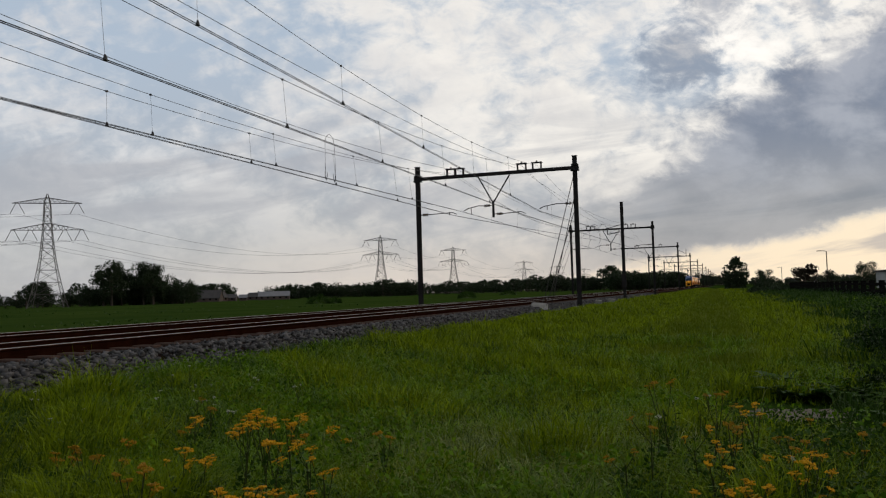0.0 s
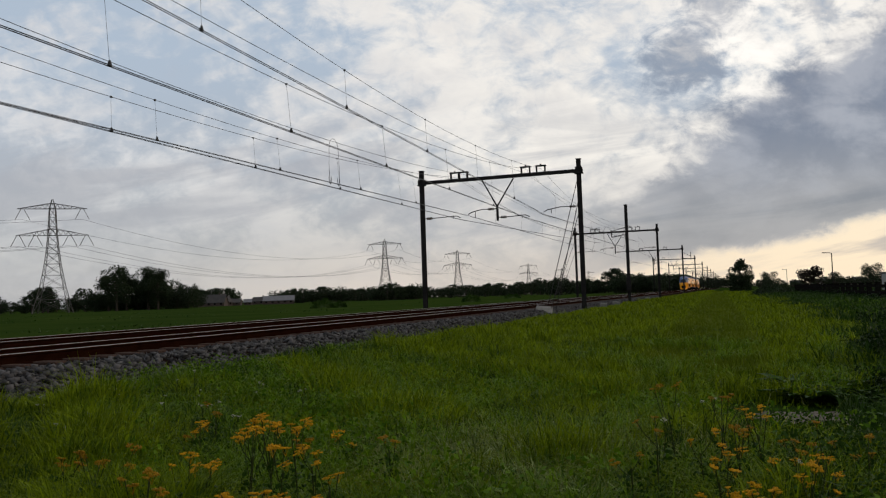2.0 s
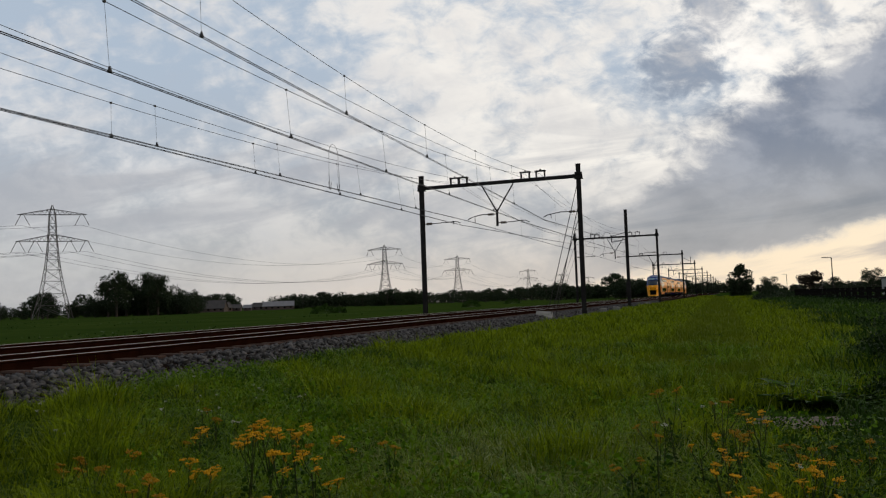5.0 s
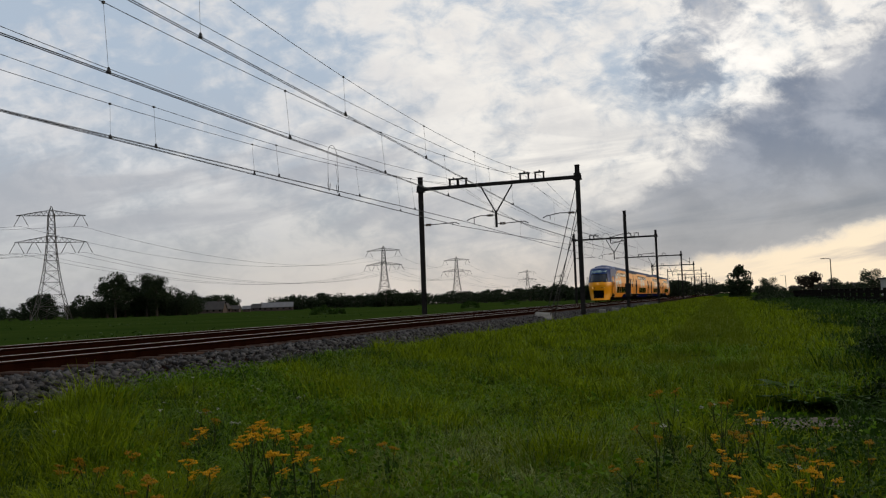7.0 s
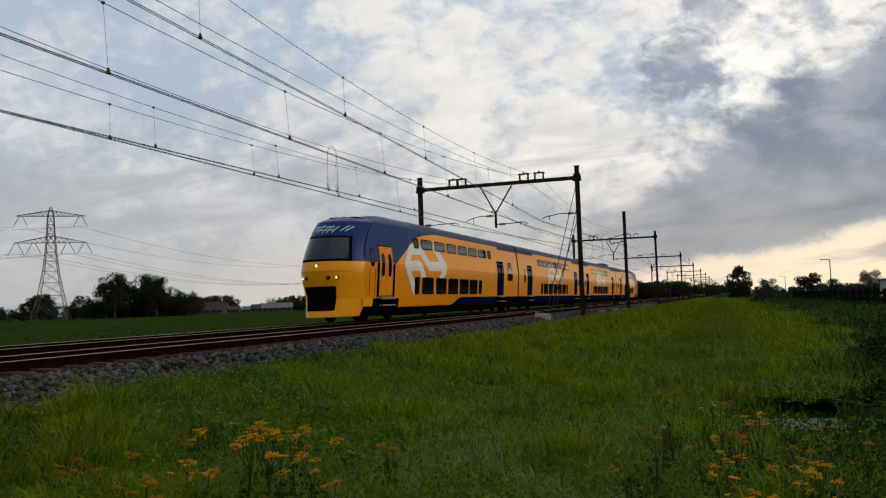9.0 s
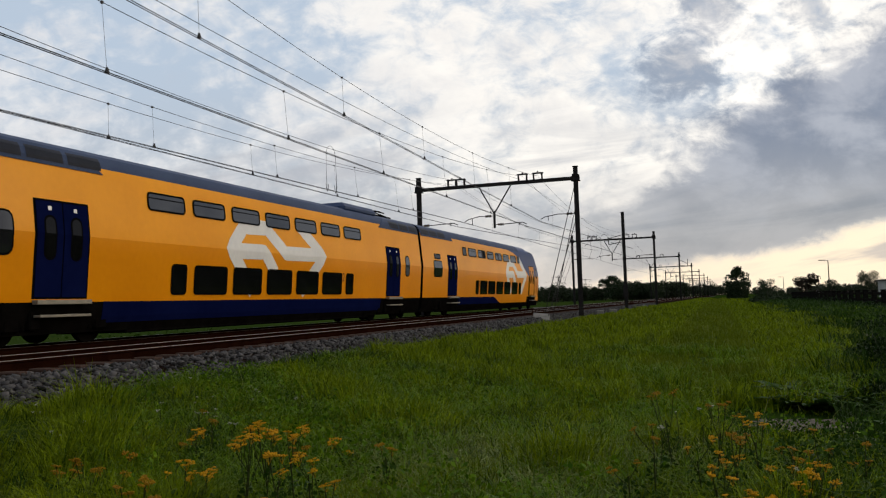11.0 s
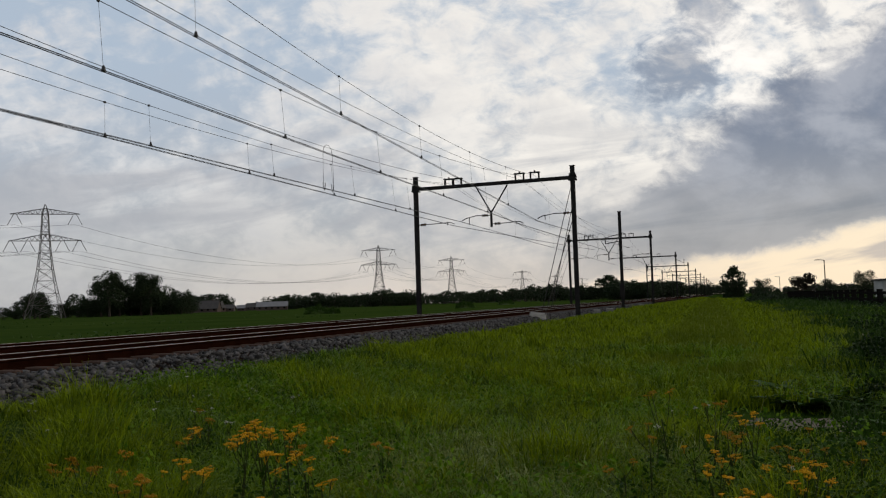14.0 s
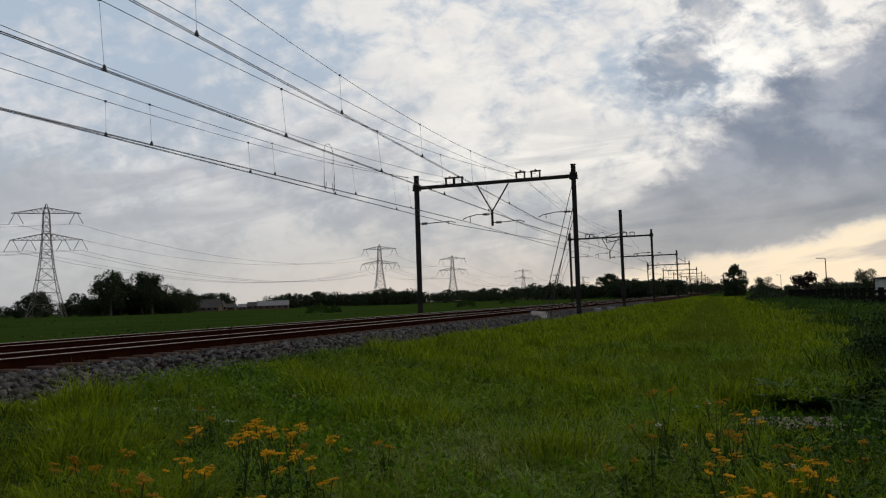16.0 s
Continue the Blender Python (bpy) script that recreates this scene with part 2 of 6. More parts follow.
M = {
    "soil": material("meadow soil", (0.010, 0.022, 0.003), (0.022, 0.040, 0.006), 1.0, 0, 0.7, 0.3, 25, 0, 0.0),
    "field": material("pasture grass", (0.012, 0.026, 0.005), (0.029, 0.046, 0.009), 1.0, 0, 0.06, 0.2, 0.9, 0, 0.0),
    "grass": leafy("grass blades", (0.010, 0.032, 0.001), (0.196, 0.258, 0.002), 0.3, 0.80, 0.45),
    "olive": leafy("short olive grass", (0.056, 0.086, 0.002), (0.120, 0.154, 0.006), 0.3, 0.5, 0.4),
    "sheen": leafy("pale bent grass blades", (0.020, 0.056, 0.001), (0.125, 0.205, 0.005), 0.3, 0.8, 1.2),
    "dock": leafy("glossy dock leaves", (0.010, 0.030, 0.004), (0.036, 0.078, 0.010), 0.15, 0.6, 3.0),
    # pale tone stands for sky glints on bent blades
    "glint": leafy("grass blades with painted pale glints", (0.13, 0.18, 0.05), (0.30, 0.34, 0.15), 0.2, 0.8, 2.0),
    "straw": leafy("dry grass blades", (0.09, 0.12, 0.02), (0.24, 0.26, 0.08), 0.25),
    "herb": leafy("small meadow herb leaves", (0.014, 0.048, 0.001), (0.102, 0.185, 0.004), 0.25, 0.75),
    "weed": leafy("broad dark leaves", (0.010, 0.028, 0.003), (0.032, 0.066, 0.007), 0.2),
    "bramble": leafy("dark bramble leaves", (0.003, 0.010, 0.0015), (0.013, 0.030, 0.005), 0.12),
    "stem": leafy("plant stems", (0.015, 0.022, 0.006), (0.035, 0.045, 0.012), 0.1),
    "yellow": leafy("yellow flower heads", (0.36, 0.175, 0.003), (0.60, 0.315, 0.008), 0.2),
    "faded": leafy("withered orange flower heads", (0.17, 0.085, 0.003), (0.34, 0.175, 0.008), 0.15),
    "white": leafy("white flower heads", (0.26, 0.26, 0.20), (0.44, 0.43, 0.35), 0.2),
    "leaf": leafy("tree leaves", (0.009, 0.016, 0.008), (0.024, 0.037, 0.015), 0.15, 0.5, 0.3),
    "red_leaf": leafy("dark reddish tree leaves", (0.008, 0.007, 0.004), (0.02, 0.014, 0.008), 0.15, 0.5, 0.3),
    "bark": material("bark", (0.02, 0.016, 0.012), (0.05, 0.04, 0.03), 0.95, 0, 3, 0.5, 30),
    "ballast": material("ballast stone", (0.002, 0.002, 0.002), (0.088, 0.085, 0.087), 0.9, 0, 1.2, 0.4, 40, 0.92, 0.15),
    # rust brown taken near black: shade from the rails is put into it
    "bed": material("ballast bed", (0.006, 0.0035, 0.0028), (0.018, 0.011, 0.009), 1.0, 0, 2, 0.8, 30, 0, 0.0),
    "concrete": material("weathered concrete", (0.08, 0.075, 0.07), (0.17, 0.165, 0.155), 0.95, 0, 3, 0.25, 60),
    "sleeper": material("rust-stained concrete sleeper", (0.016, 0.009, 0.007), (0.095, 0.062, 0.050), 1.0, 0, 2, 0.3, 40, 0, 0.05),
    "railside": material("rusted rail steel", (0.006, 0.0018, 0.001), (0.016, 0.0055, 0.003), 1.0, 0.0, 4, 0.3, 60, 0, 0.0),
    "railhead": material("polished rail head", (0.22, 0.19, 0.175), (0.34, 0.30, 0.28), 0.35, 1.0, 8, 0.05, 80),
    "steel": material("dark weathered mast steel", (0.006, 0.0055, 0.0055), (0.018, 0.016, 0.015), 0.8, 0.0, 3, 0.15, 40, 0, 0.15),
    "wire": material("dark copper wire", (0.02, 0.02, 0.022), (0.04, 0.04, 0.042), 0.6, 0.4, 5, 0.0),
    "zinc": material("galvanised pylon steel", (0.05, 0.048, 0.046), (0.09, 0.086, 0.082), 0.8, 0.0, 1, 0.1, 60, 0, 0.2),
    "porcelain": material("brown insulator", (0.03, 0.018, 0.012), (0.06, 0.035, 0.02), 0.25, 0, 10, 0.0),
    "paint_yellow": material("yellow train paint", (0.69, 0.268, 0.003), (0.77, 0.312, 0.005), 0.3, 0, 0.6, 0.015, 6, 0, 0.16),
    # yellow darkened: shade on the inward-leaning lower side is put into its colour
    "paint_yellow_deep": material("yellow train paint, shaded for the lower side", (0.57, 0.198, 0.0012), (0.65, 0.236, 0.002), 0.3, 0, 0.6, 0.015, 6, 0, 0.06),
    "paint_blue": material("dark blue train paint", (0.003, 0.021, 0.108), (0.006, 0.032, 0.142), 0.3, 0, 0.6, 0.015, 6, 0, 0.07),
    "navy": material("very dark blue door paint", (0.002, 0.004, 0.028), (0.004, 0.007, 0.042), 0.6, 0, 0.6, 0.015, 6, 0, 0.0),
    "paint_white": material("pale grey train marking", (0.55, 0.55, 0.55), (0.68, 0.68, 0.66), 0.3, 0, 0.8, 0.0, 8),
    "roof": material("blue grey train roof", (0.016, 0.032, 0.080), (0.034, 0.054, 0.115), 0.6, 0, 1, 0.1, 20, 0, 0.15),
    "black": material("black rubber", (0.002, 0.002, 0.0022), (0.005, 0.005, 0.0055), 0.9, 0, 5, 0.1, 60, 0, 0.0),
    "under": material("grimy underframe", (0.0016, 0.0014, 0.0014), (0.0055, 0.005, 0.0046), 1.0, 0.0, 3, 0.3, 30, 0, 0.0),
    "glass": material("dark tinted glass", (0.002, 0.0022, 0.0025), (0.005, 0.0055, 0.006), 0.06, 0, 1, 0.0, 3, 0, 0.14),
    "glass_upper": material("reflecting upper glass", (0.006, 0.007, 0.008), (0.012, 0.013, 0.015), 0.03, 0, 1, 0.0, 3, 0, 1.0),
    "grille": material("dark slate roof grille", (0.006, 0.009, 0.018), (0.014, 0.019, 0.034), 0.5, 0, 2, 0.1, 20, 0, 0.12),
    "windscreen": material("blue tinted windscreen glass", (0.006, 0.012, 0.024), (0.010, 0.018, 0.034), 0.08, 0, 1, 0.0, 3, 0, 0.35),
    "step": material("worn metal step", (0.12, 0.11, 0.09), (0.24, 0.22, 0.18), 0.6, 0.3, 5, 0.1),
    "spray": material("pale spray paint", (0.28, 0.42, 0.42), (0.40, 0.55, 0.54), 0.6, 0, 3, 0.0),
    "lamp": glow("headlamp glow", (1.0, 0.62, 0.24), 1.3),
    "redlamp": material("red tail lamp glass", (0.10, 0.008, 0.006), (0.16, 0.012, 0.01), 0.2, 0, 5, 0.0),
    "brick": material("far brick wall", (0.03, 0.022, 0.018), (0.06, 0.042, 0.034), 0.9, 0, 0.5, 0.2, 8),
    "slate": material("grey barn roofing", (0.07, 0.07, 0.078), (0.12, 0.12, 0.13), 0.7, 0, 0.4, 0.2, 6),
    "tile": material("dark roof tiles", (0.015, 0.014, 0.014), (0.035, 0.03, 0.028), 0.8, 0, 0.4, 0.3, 8),
    "render": material("pale plaster wall", (0.22, 0.22, 0.21), (0.34, 0.33, 0.31), 0.85, 0, 0.6, 0.1, 10),
    # near-black base: the fence's backlit, shaded face is put into the colour
    "fence": material("fence timber darkened for backlight", (0.005, 0.005, 0.0045), (0.014, 0.013, 0.011), 1.0, 0, 2, 0.3, 30, 0, 0.0),
    "dirt": material("dry bare earth", (0.045, 0.036, 0.027), (0.135, 0.108, 0.084), 0.95, 0, 4, 0.6, 40),
}

for gloss, level, rough in (("sheen", 0.06, 0.5), ("dock", 0.03, 0.5), ("straw", 0.06, 0.5)):
    M[gloss].node_tree.nodes["Principled BSDF"].inputs["Specular IOR Level"].default_value = level
    M[gloss].node_tree.nodes["Principled BSDF"].inputs["Roughness"].default_value = rough


# ---------------------------------------------------------------- mesh helpers
def obj(name, bm, mat, parent=None, label="", smooth=False):
    me = bpy.data.meshes.new(name)
    if smooth:
        for fc in bm.faces:
            fc.smooth = True
    bm.to_mesh(me)
    bm.free()
    for m in (mat if isinstance(mat, (list, tuple)) else [mat]):
        me.materials.append(M[m])
    ob = new(name, me)
    if parent:
        ob.parent = parent
    if label:
        tagged(ob, label)
    return ob


def part(name, bm, mat, parent, label="", smooth=False):
    return obj(name, bm, mat, parent, label, smooth)


def raw(name, verts, faces, mat, parent=None, label="", idx=None, smooth=False):
    me = bpy.data.meshes.new(name)
    me.from_pydata(verts, [], faces)
    for m in (mat if isinstance(mat, (list, tuple)) else [mat]):
        me.materials.append(M[m])
    if idx is not None:
        me.polygons.foreach_set("material_index", idx)
    if smooth:
        me.polygons.foreach_set("use_smooth", [True] * len(me.polygons))
    me.update()
    ob = new(name, me)
    if parent:
        ob.parent = parent
    if label:
        tagged(ob, label)
    return ob


def box(bm, x0, x1, y0, y1, z0, z1, bevel=0.0):
    r = bmesh.ops.create_cube(bm, size=1.0, matrix=Matrix.Translation(((x0 + x1) / 2, (y0 + y1) / 2, (z0 + z1) / 2)) @ Matrix.Diagonal((abs(x1 - x0), abs(y1 - y0), abs(z1 - z0), 1)))
    if bevel:
        es = list({e for v in r["verts"] for e in v.link_edges})
        bmesh.ops.bevel(bm, geom=es, offset=bevel, segments=1, affect="EDGES")


def bar(bm, a, b, w, h=None, sides=4):
    """A straight bar from a to b; sides 4 gives a square section."""
    a, b = Vector(a), Vector(b)
    d = b - a
    q = d.to_track_quat("Z", "Y").to_matrix().to_4x4()
    r = w / 2 if sides > 4 else w / math.sqrt(2)
    m = Matrix.Translation((a + b) / 2) @ q @ Matrix.Diagonal((1, (h or w) / w, 1, 1)) @ Matrix.Rotation(radians(45), 4, "Z")
    if sides > 4:
        m = Matrix.Translation((a + b) / 2) @ q
    bmesh.ops.create_cone(bm, cap_ends=True, segments=sides, radius1=r, radius2=r, depth=d.length, matrix=m)


def tube(bm, pts, r, sides=4):
    """A thin wire through points."""
    rings = []
    n = len(pts)
    for i, p in enumerate(pts):
        d = (Vector(pts[min(i + 1, n - 1)]) - Vector(pts[max(i - 1, 0)])).normalized()
        u = d.cross(Vector((0, 0, 1)))
        u = u.normalized() if u.length > 1e-4 else Vector((1, 0, 0))
        w = u.cross(d)
        rings.append([bm.verts.new(Vector(p) + r * (math.cos(k * 2 * math.pi / sides) * u + math.sin(k * 2 * math.pi / sides) * w)) for k in range(sides)])
    for a, b in zip(rings, rings[1:]):
        for k in range(sides):
            bm.faces.new((a[k], a[(k + 1) % sides], b[(k + 1) % sides], b[k]))


def empty(name, label, category, group="", m=None):
    e = new(name)
    e.empty_display_size = 0.3
    tagged(e, label, category, group)
    if m is not None:
        e.matrix_basis = m
    return e


# ---------------------------------------------------------------- ground
def smooth(a, b, x):
    t = min(1.0, max(0.0, (x - a) / (b - a)))
    return t * t * (3 - 2 * t)


def ground_z(x, y):
    """Height of the land: verge by the camera, railway bank, lower pasture beyond, ditch side to the right."""
    verge = -0.78 + 0.26 * smooth(-2.0, -8.3, x) + 0.10 * noise.noise((x * 0.35, y * 0.35, 3.0)) * smooth(60, 25, abs(y))
    bank = smooth(-19.0, -22.5, x)
    z = verge * (1 - bank) + FIELD_Z * bank
    if x > 6:
        z = z * (1 - smooth(6, 14, x)) + (-1.05) * smooth(6, 14, x)
    return z


def grid_lines(lo, hi, near, growth):
    out, v, s = [0.0], 0.0, near
    while v < hi:
        v += s
        s *= growth
        out.append(min(v, hi))
    v, s = 0.0, near
    while v > lo:
        v -= s
        s *= growth
        out.append(max(v, lo))
    return sorted(set(out))


def ground():
    xs = grid_lines(-2600, 2600, 0.6, 1.05)
    ys = grid_lines(-2600, 4200, 0.9, 1.05)
    verts = [(x, y, ground_z(x, y)) for y in ys for x in xs]
    n = len(xs)
    faces, idx = [], []
    for j in range(len(ys) - 1):
        for i in range(n - 1):
            faces.append((j * n + i, j * n + i + 1, (j + 1) * n + i + 1, (j + 1) * n + i))
            idx.append(1 if xs[i + 1] < -18 or xs[i] > 40 else 0)
    g = raw("ground", verts, faces, ["soil", "field"], idx=idx, smooth=True)
    tagged(g, "flat green meadow and pasture ground beside a railway", "ground", kind="structure")


ground()
Y0, Y1 = -70.0, 620.0


# ---------------------------------------------------------------- railway
def ballast_bed():
    prof = [(-18.9, -1.0), (-17.5, -0.33), (-17.0, -0.22), (-9.2, -0.22), (-8.9, -0.30), (-8.2, -0.62), (-8.1, -0.9)]
    ys = [Y0, -20, 0, 20, 60, 120, 300, Y1]
    verts = [(x, y, z) for y in ys for x, z in prof]
    n = len(prof)
    faces = [(j * n + i, (j + 1) * n + i, (j + 1) * n + i + 1, j * n + i + 1) for j in range(len(ys) - 1) for i in range(n - 1)]
    b = raw("ballast_bed", verts, faces, "bed")
    return tagged(b, "raised bed of rust-stained railway ballast, darkened for shade by the rails", "track bed", kind="structure")


def extruded(name, prof, mat):
    n = len(prof)
    verts = [(x, y, z) for y in (Y0, Y1) for x, z in prof]
    faces = [(i, (i + 1) % n, n + (i + 1) % n, n + i) for i in range(n)] + [tuple(range(n)), tuple(reversed(range(n, 2 * n)))]
    me = bpy.data.meshes.new(name)
    me.from_pydata(verts, [], faces)
    me.materials.append(M[mat])
    me.update()
    return me


bed = ballast_bed()
# flat-bottomed rail: rusted foot and web, and a worn running surface
half = [(0.070, -0.172), (0.070, -0.160), (0.010, -0.140), (0.010, -0.045), (0.034, -0.036), (0.036, -0.012), (0.033, -0.006)]
RAIL = extruded("rail", half + [(-x, z) for x, z in reversed(half)], "railside")
HEAD = extruded("running_surface", [(0.024, -0.0058), (0.020, 0.0), (-0.020, 0.0), (-0.024, -0.0058)], "railhead")
for cx in (TRACK_NEAR, TRACK_FAR):
    for s in (-0.7525, 0.7525):
        r = new("rail", RAIL)
        r.location = (cx + s, 0, 0)
        tagged(r, "rusty steel rail with a bright worn head", "rail", "running rails")
        tagged(new("running_surface", HEAD), "narrow bright worn running surface").parent = r


# ---------------------------------------------------------------- overhead line
GANTRY_Y = [48.0 + 53.4 * k for k in range(-1, 11)]
MAST_L, MAST_R = -17.85, -8.08


def i_mast(name, x, y, top, parent, base=-0.75):
    """H-section steel mast on a concrete foot."""
    bm = bmesh.new()
    box(bm, x - 0.12, x + 0.12, y - 0.13, y - 0.11, base, top)
    box(bm, x - 0.12, x + 0.12, y + 0.11, y + 0.13, base, top)
    box(bm, x - 0.012, x + 0.012, y - 0.11, y + 0.11, base, top)
    box(bm, x - 0.16, x + 0.16, y - 0.16, y + 0.16, top, top + 0.02)
    for z in (1.0, 3.0, 5.0, 7.0):
        if z < top - 0.3:
            box(bm, x - 0.135, x + 0.135, y - 0.12, y + 0.12, z, z + 0.02)
    m = part(name, bm, "steel", parent)
    bm = bmesh.new()
    box(bm, x - 0.30, x + 0.30, y - 0.30, y + 0.30, -1.1, -0.36, 0.04)
    part("foundation", bm, "concrete", parent, "weathered concrete foundation block")
    return m


def saddle(bm, x, y, z):
    """Open frame on the beam that carries a wire on an insulator."""
    for dx in (-0.25, 0.25):
        for dy in (-0.1, 0.1):
            bar(bm, (x + dx, y + dy, z), (x + dx, y + dy, z + 0.38), 0.05)
        bar(bm, (x + dx, y - 0.1, z + 0.38), (x + dx, y + 0.1, z + 0.38), 0.05)
    for dy in (-0.1, 0.1):
        bar(bm, (x - 0.32, y + dy, z + 0.38), (x + 0.32, y + dy, z + 0.38), 0.06)
    bar(bm, (x, y, z + 0.38), (x, y, z + 0.50), 0.09, sides=8)


def arm(parent, xa, xb, y, za, zb, drop):
    """Registration arm from its fixing at xa to the wire clamp at xb."""
    d = 1 if xb > xa else -1
    bm = bmesh.new()
    tube(bm, [(xa, y, za), (xa + d * 0.5, y, za), ((xa + xb) / 2, y, za + 0.02), (xb - d * 0.25, y, zb + 0.12), (xb, y, zb)], 0.028, 6)
    bar(bm, (xb - d * 0.45, y, zb + 0.16), (xb - d * 0.45, y, zb - drop), 0.035)
    a = part("registration_arm", bm, "steel", parent)
    bm = bmesh.new()
    bar(bm, (xa + d * 0.12, y, za), (xa + d * 0.52, y, za), 0.06, sides=8)
    for i in range(4):
        bar(bm, (xa + d * (0.17 + i * 0.09), y, za), (xa + d * (0.21 + i * 0.09), y, za), 0.17, sides=10)
    part("insulator", bm, "porcelain", a)


def gantry(y, double):
    g = empty("gantry", "dark steel portal gantry spanning two railway tracks with overhead wires", "gantry", "overhead line gantries")
    i_mast("mast", MAST_L, y, 8.42, g)
    i_mast("mast", MAST_R, y, 8.36, g)
    bm = bmesh.new()
    for dz in (7.58, 7.75):
        box(bm, MAST_L - 0.22, MAST_R + 0.22, y - 0.12, y + 0.12, dz, dz + 0.025)
    for dy in (-0.12, 0.12):
        box(bm, MAST_L - 0.22, MAST_R + 0.22, y + dy - 0.008, y + dy + 0.008, 7.605, 7.75)
    for x in (MAST_L, MAST_R):
        box(bm, x - 0.24, x + 0.24, y - 0.18, y + 0.18, 7.50, 7.56)
        box(bm, x - 0.19, x + 0.19, y - 0.17, y + 0.17, 7.78, 7.90)
    part("beam", bm, "steel", g)
    for x in ((-15.67, -15.13, -11.24, -10.32) if double else (-15.3, -11.05)):
        bm = bmesh.new()
        saddle(bm, x, y, 7.77)
        part("wire_support", bm, "steel", g)
    bm = bmesh.new()
    bar(bm, (-13.95, y, 7.55), (-13.08, y, 5.95), 0.07)
    bar(bm, (-12.0, y, 7.55), (-13.04, y, 5.95), 0.07)
    bar(bm, (-13.06, y, 6.05), (-13.06, y, 5.05), 0.12)
    part("hanger", bm, "steel", g, "V-shaped steel drop hanger")
    if double:
        arm(g, MAST_L + 0.12, -15.39, y, 5.45, 5.38, 0.05)
        arm(g, -13.12, -14.9, y, 5.78, 5.55, 0.25)
        arm(g, -13.0, -11.1, y, 5.25, 5.18, 0.05)
        arm(g, MAST_R - 0.12, -10.24, y, 5.62, 5.40, 0.1)
    else:
        arm(g, MAST_L + 0.12, -15.5, y, 5.55, 5.42, 0.1)
        arm(g, -13.0, -11.2, y, 5.35, 5.38, 0.1)


for k, gy in enumerate(GANTRY_Y):
    gantry(gy, k in (0, 1, 2))

# tension mast between the first two gantries, and a bracket on a farther mast
lone = empty("tension_mast", "tall single dark steel mast anchoring the overhead wires", "mast")
i_mast("mast", -8.05, 70.3, 7.75, lone)
bm = bmesh.new()
box(bm, -8.25, -7.85, 70.05, 70.14, 0.6, 1.7, 0.02)
part("tension_weight", bm, "steel", lone, "stack of cast tension weights")
bm = bmesh.new()
bar(bm, (-8.05, 70.3, 5.3), (-9.3, 70.3, 5.1), 0.06)
bar(bm, (-9.3, 70.3, 5.1), (-9.3, 70.3, 5.7), 0.06)
bar(bm, (-8.05, 70.3, 5.9), (-9.3, 70.3, 5.6), 0.05)
part("bracket", bm, "steel", lone)

slab = empty("anchor_block", "pale concrete anchor block with steel guy wires on the bank", "anchor block")
bm = bmesh.new()
box(bm, -0.42, 0.42, -0.5, 0.5, -0.5, 0.12, 0.05)
b_ = part("block", bm, "concrete", slab)
slab.matrix_basis = pose(-9.0, 41.3, -0.30, 22, 6, 12)
for i, (xa, ya, za, xb, yb, zb) in enumerate(((-8.9, 41.7, -0.15, -8.12, 47.85, 7.3), (-8.5, 41.9, -0.15, -8.08, 47.85, 6.2), (-8.6, 41.2, -0.15, -8.15, 47.85, 5.2))):
    bm = bmesh.new()
    tube(bm, [(xa, ya, za), (xb, yb, zb)], 0.022, 6)
    g = new("guy_wire", None)
    me = bpy.data.meshes.new("guy_wire")
    bm.to_mesh(me)
    bm.free()
    me.materials.append(M["steel"])
    bpy.data.objects.remove(g)
    g = new("guy_wire", me)
    tagged(g, "thin steel guy wire staying the gantry mast", "guy wire", "guy wires")
for i, (xa, ya, za, zb) in enumerate(((-19.2, 93.0, -0.8, 6.9), (-18.9, 94.0, -0.8, 5.6))):
    bm = bmesh.new()
    tube(bm, [(xa, ya, za), (MAST_L, 101.2, zb)], 0.022, 6)
    tagged(obj("guy_wire", bm, "steel"), "thin steel guy wire staying the gantry mast", "guy wire", "guy wires")


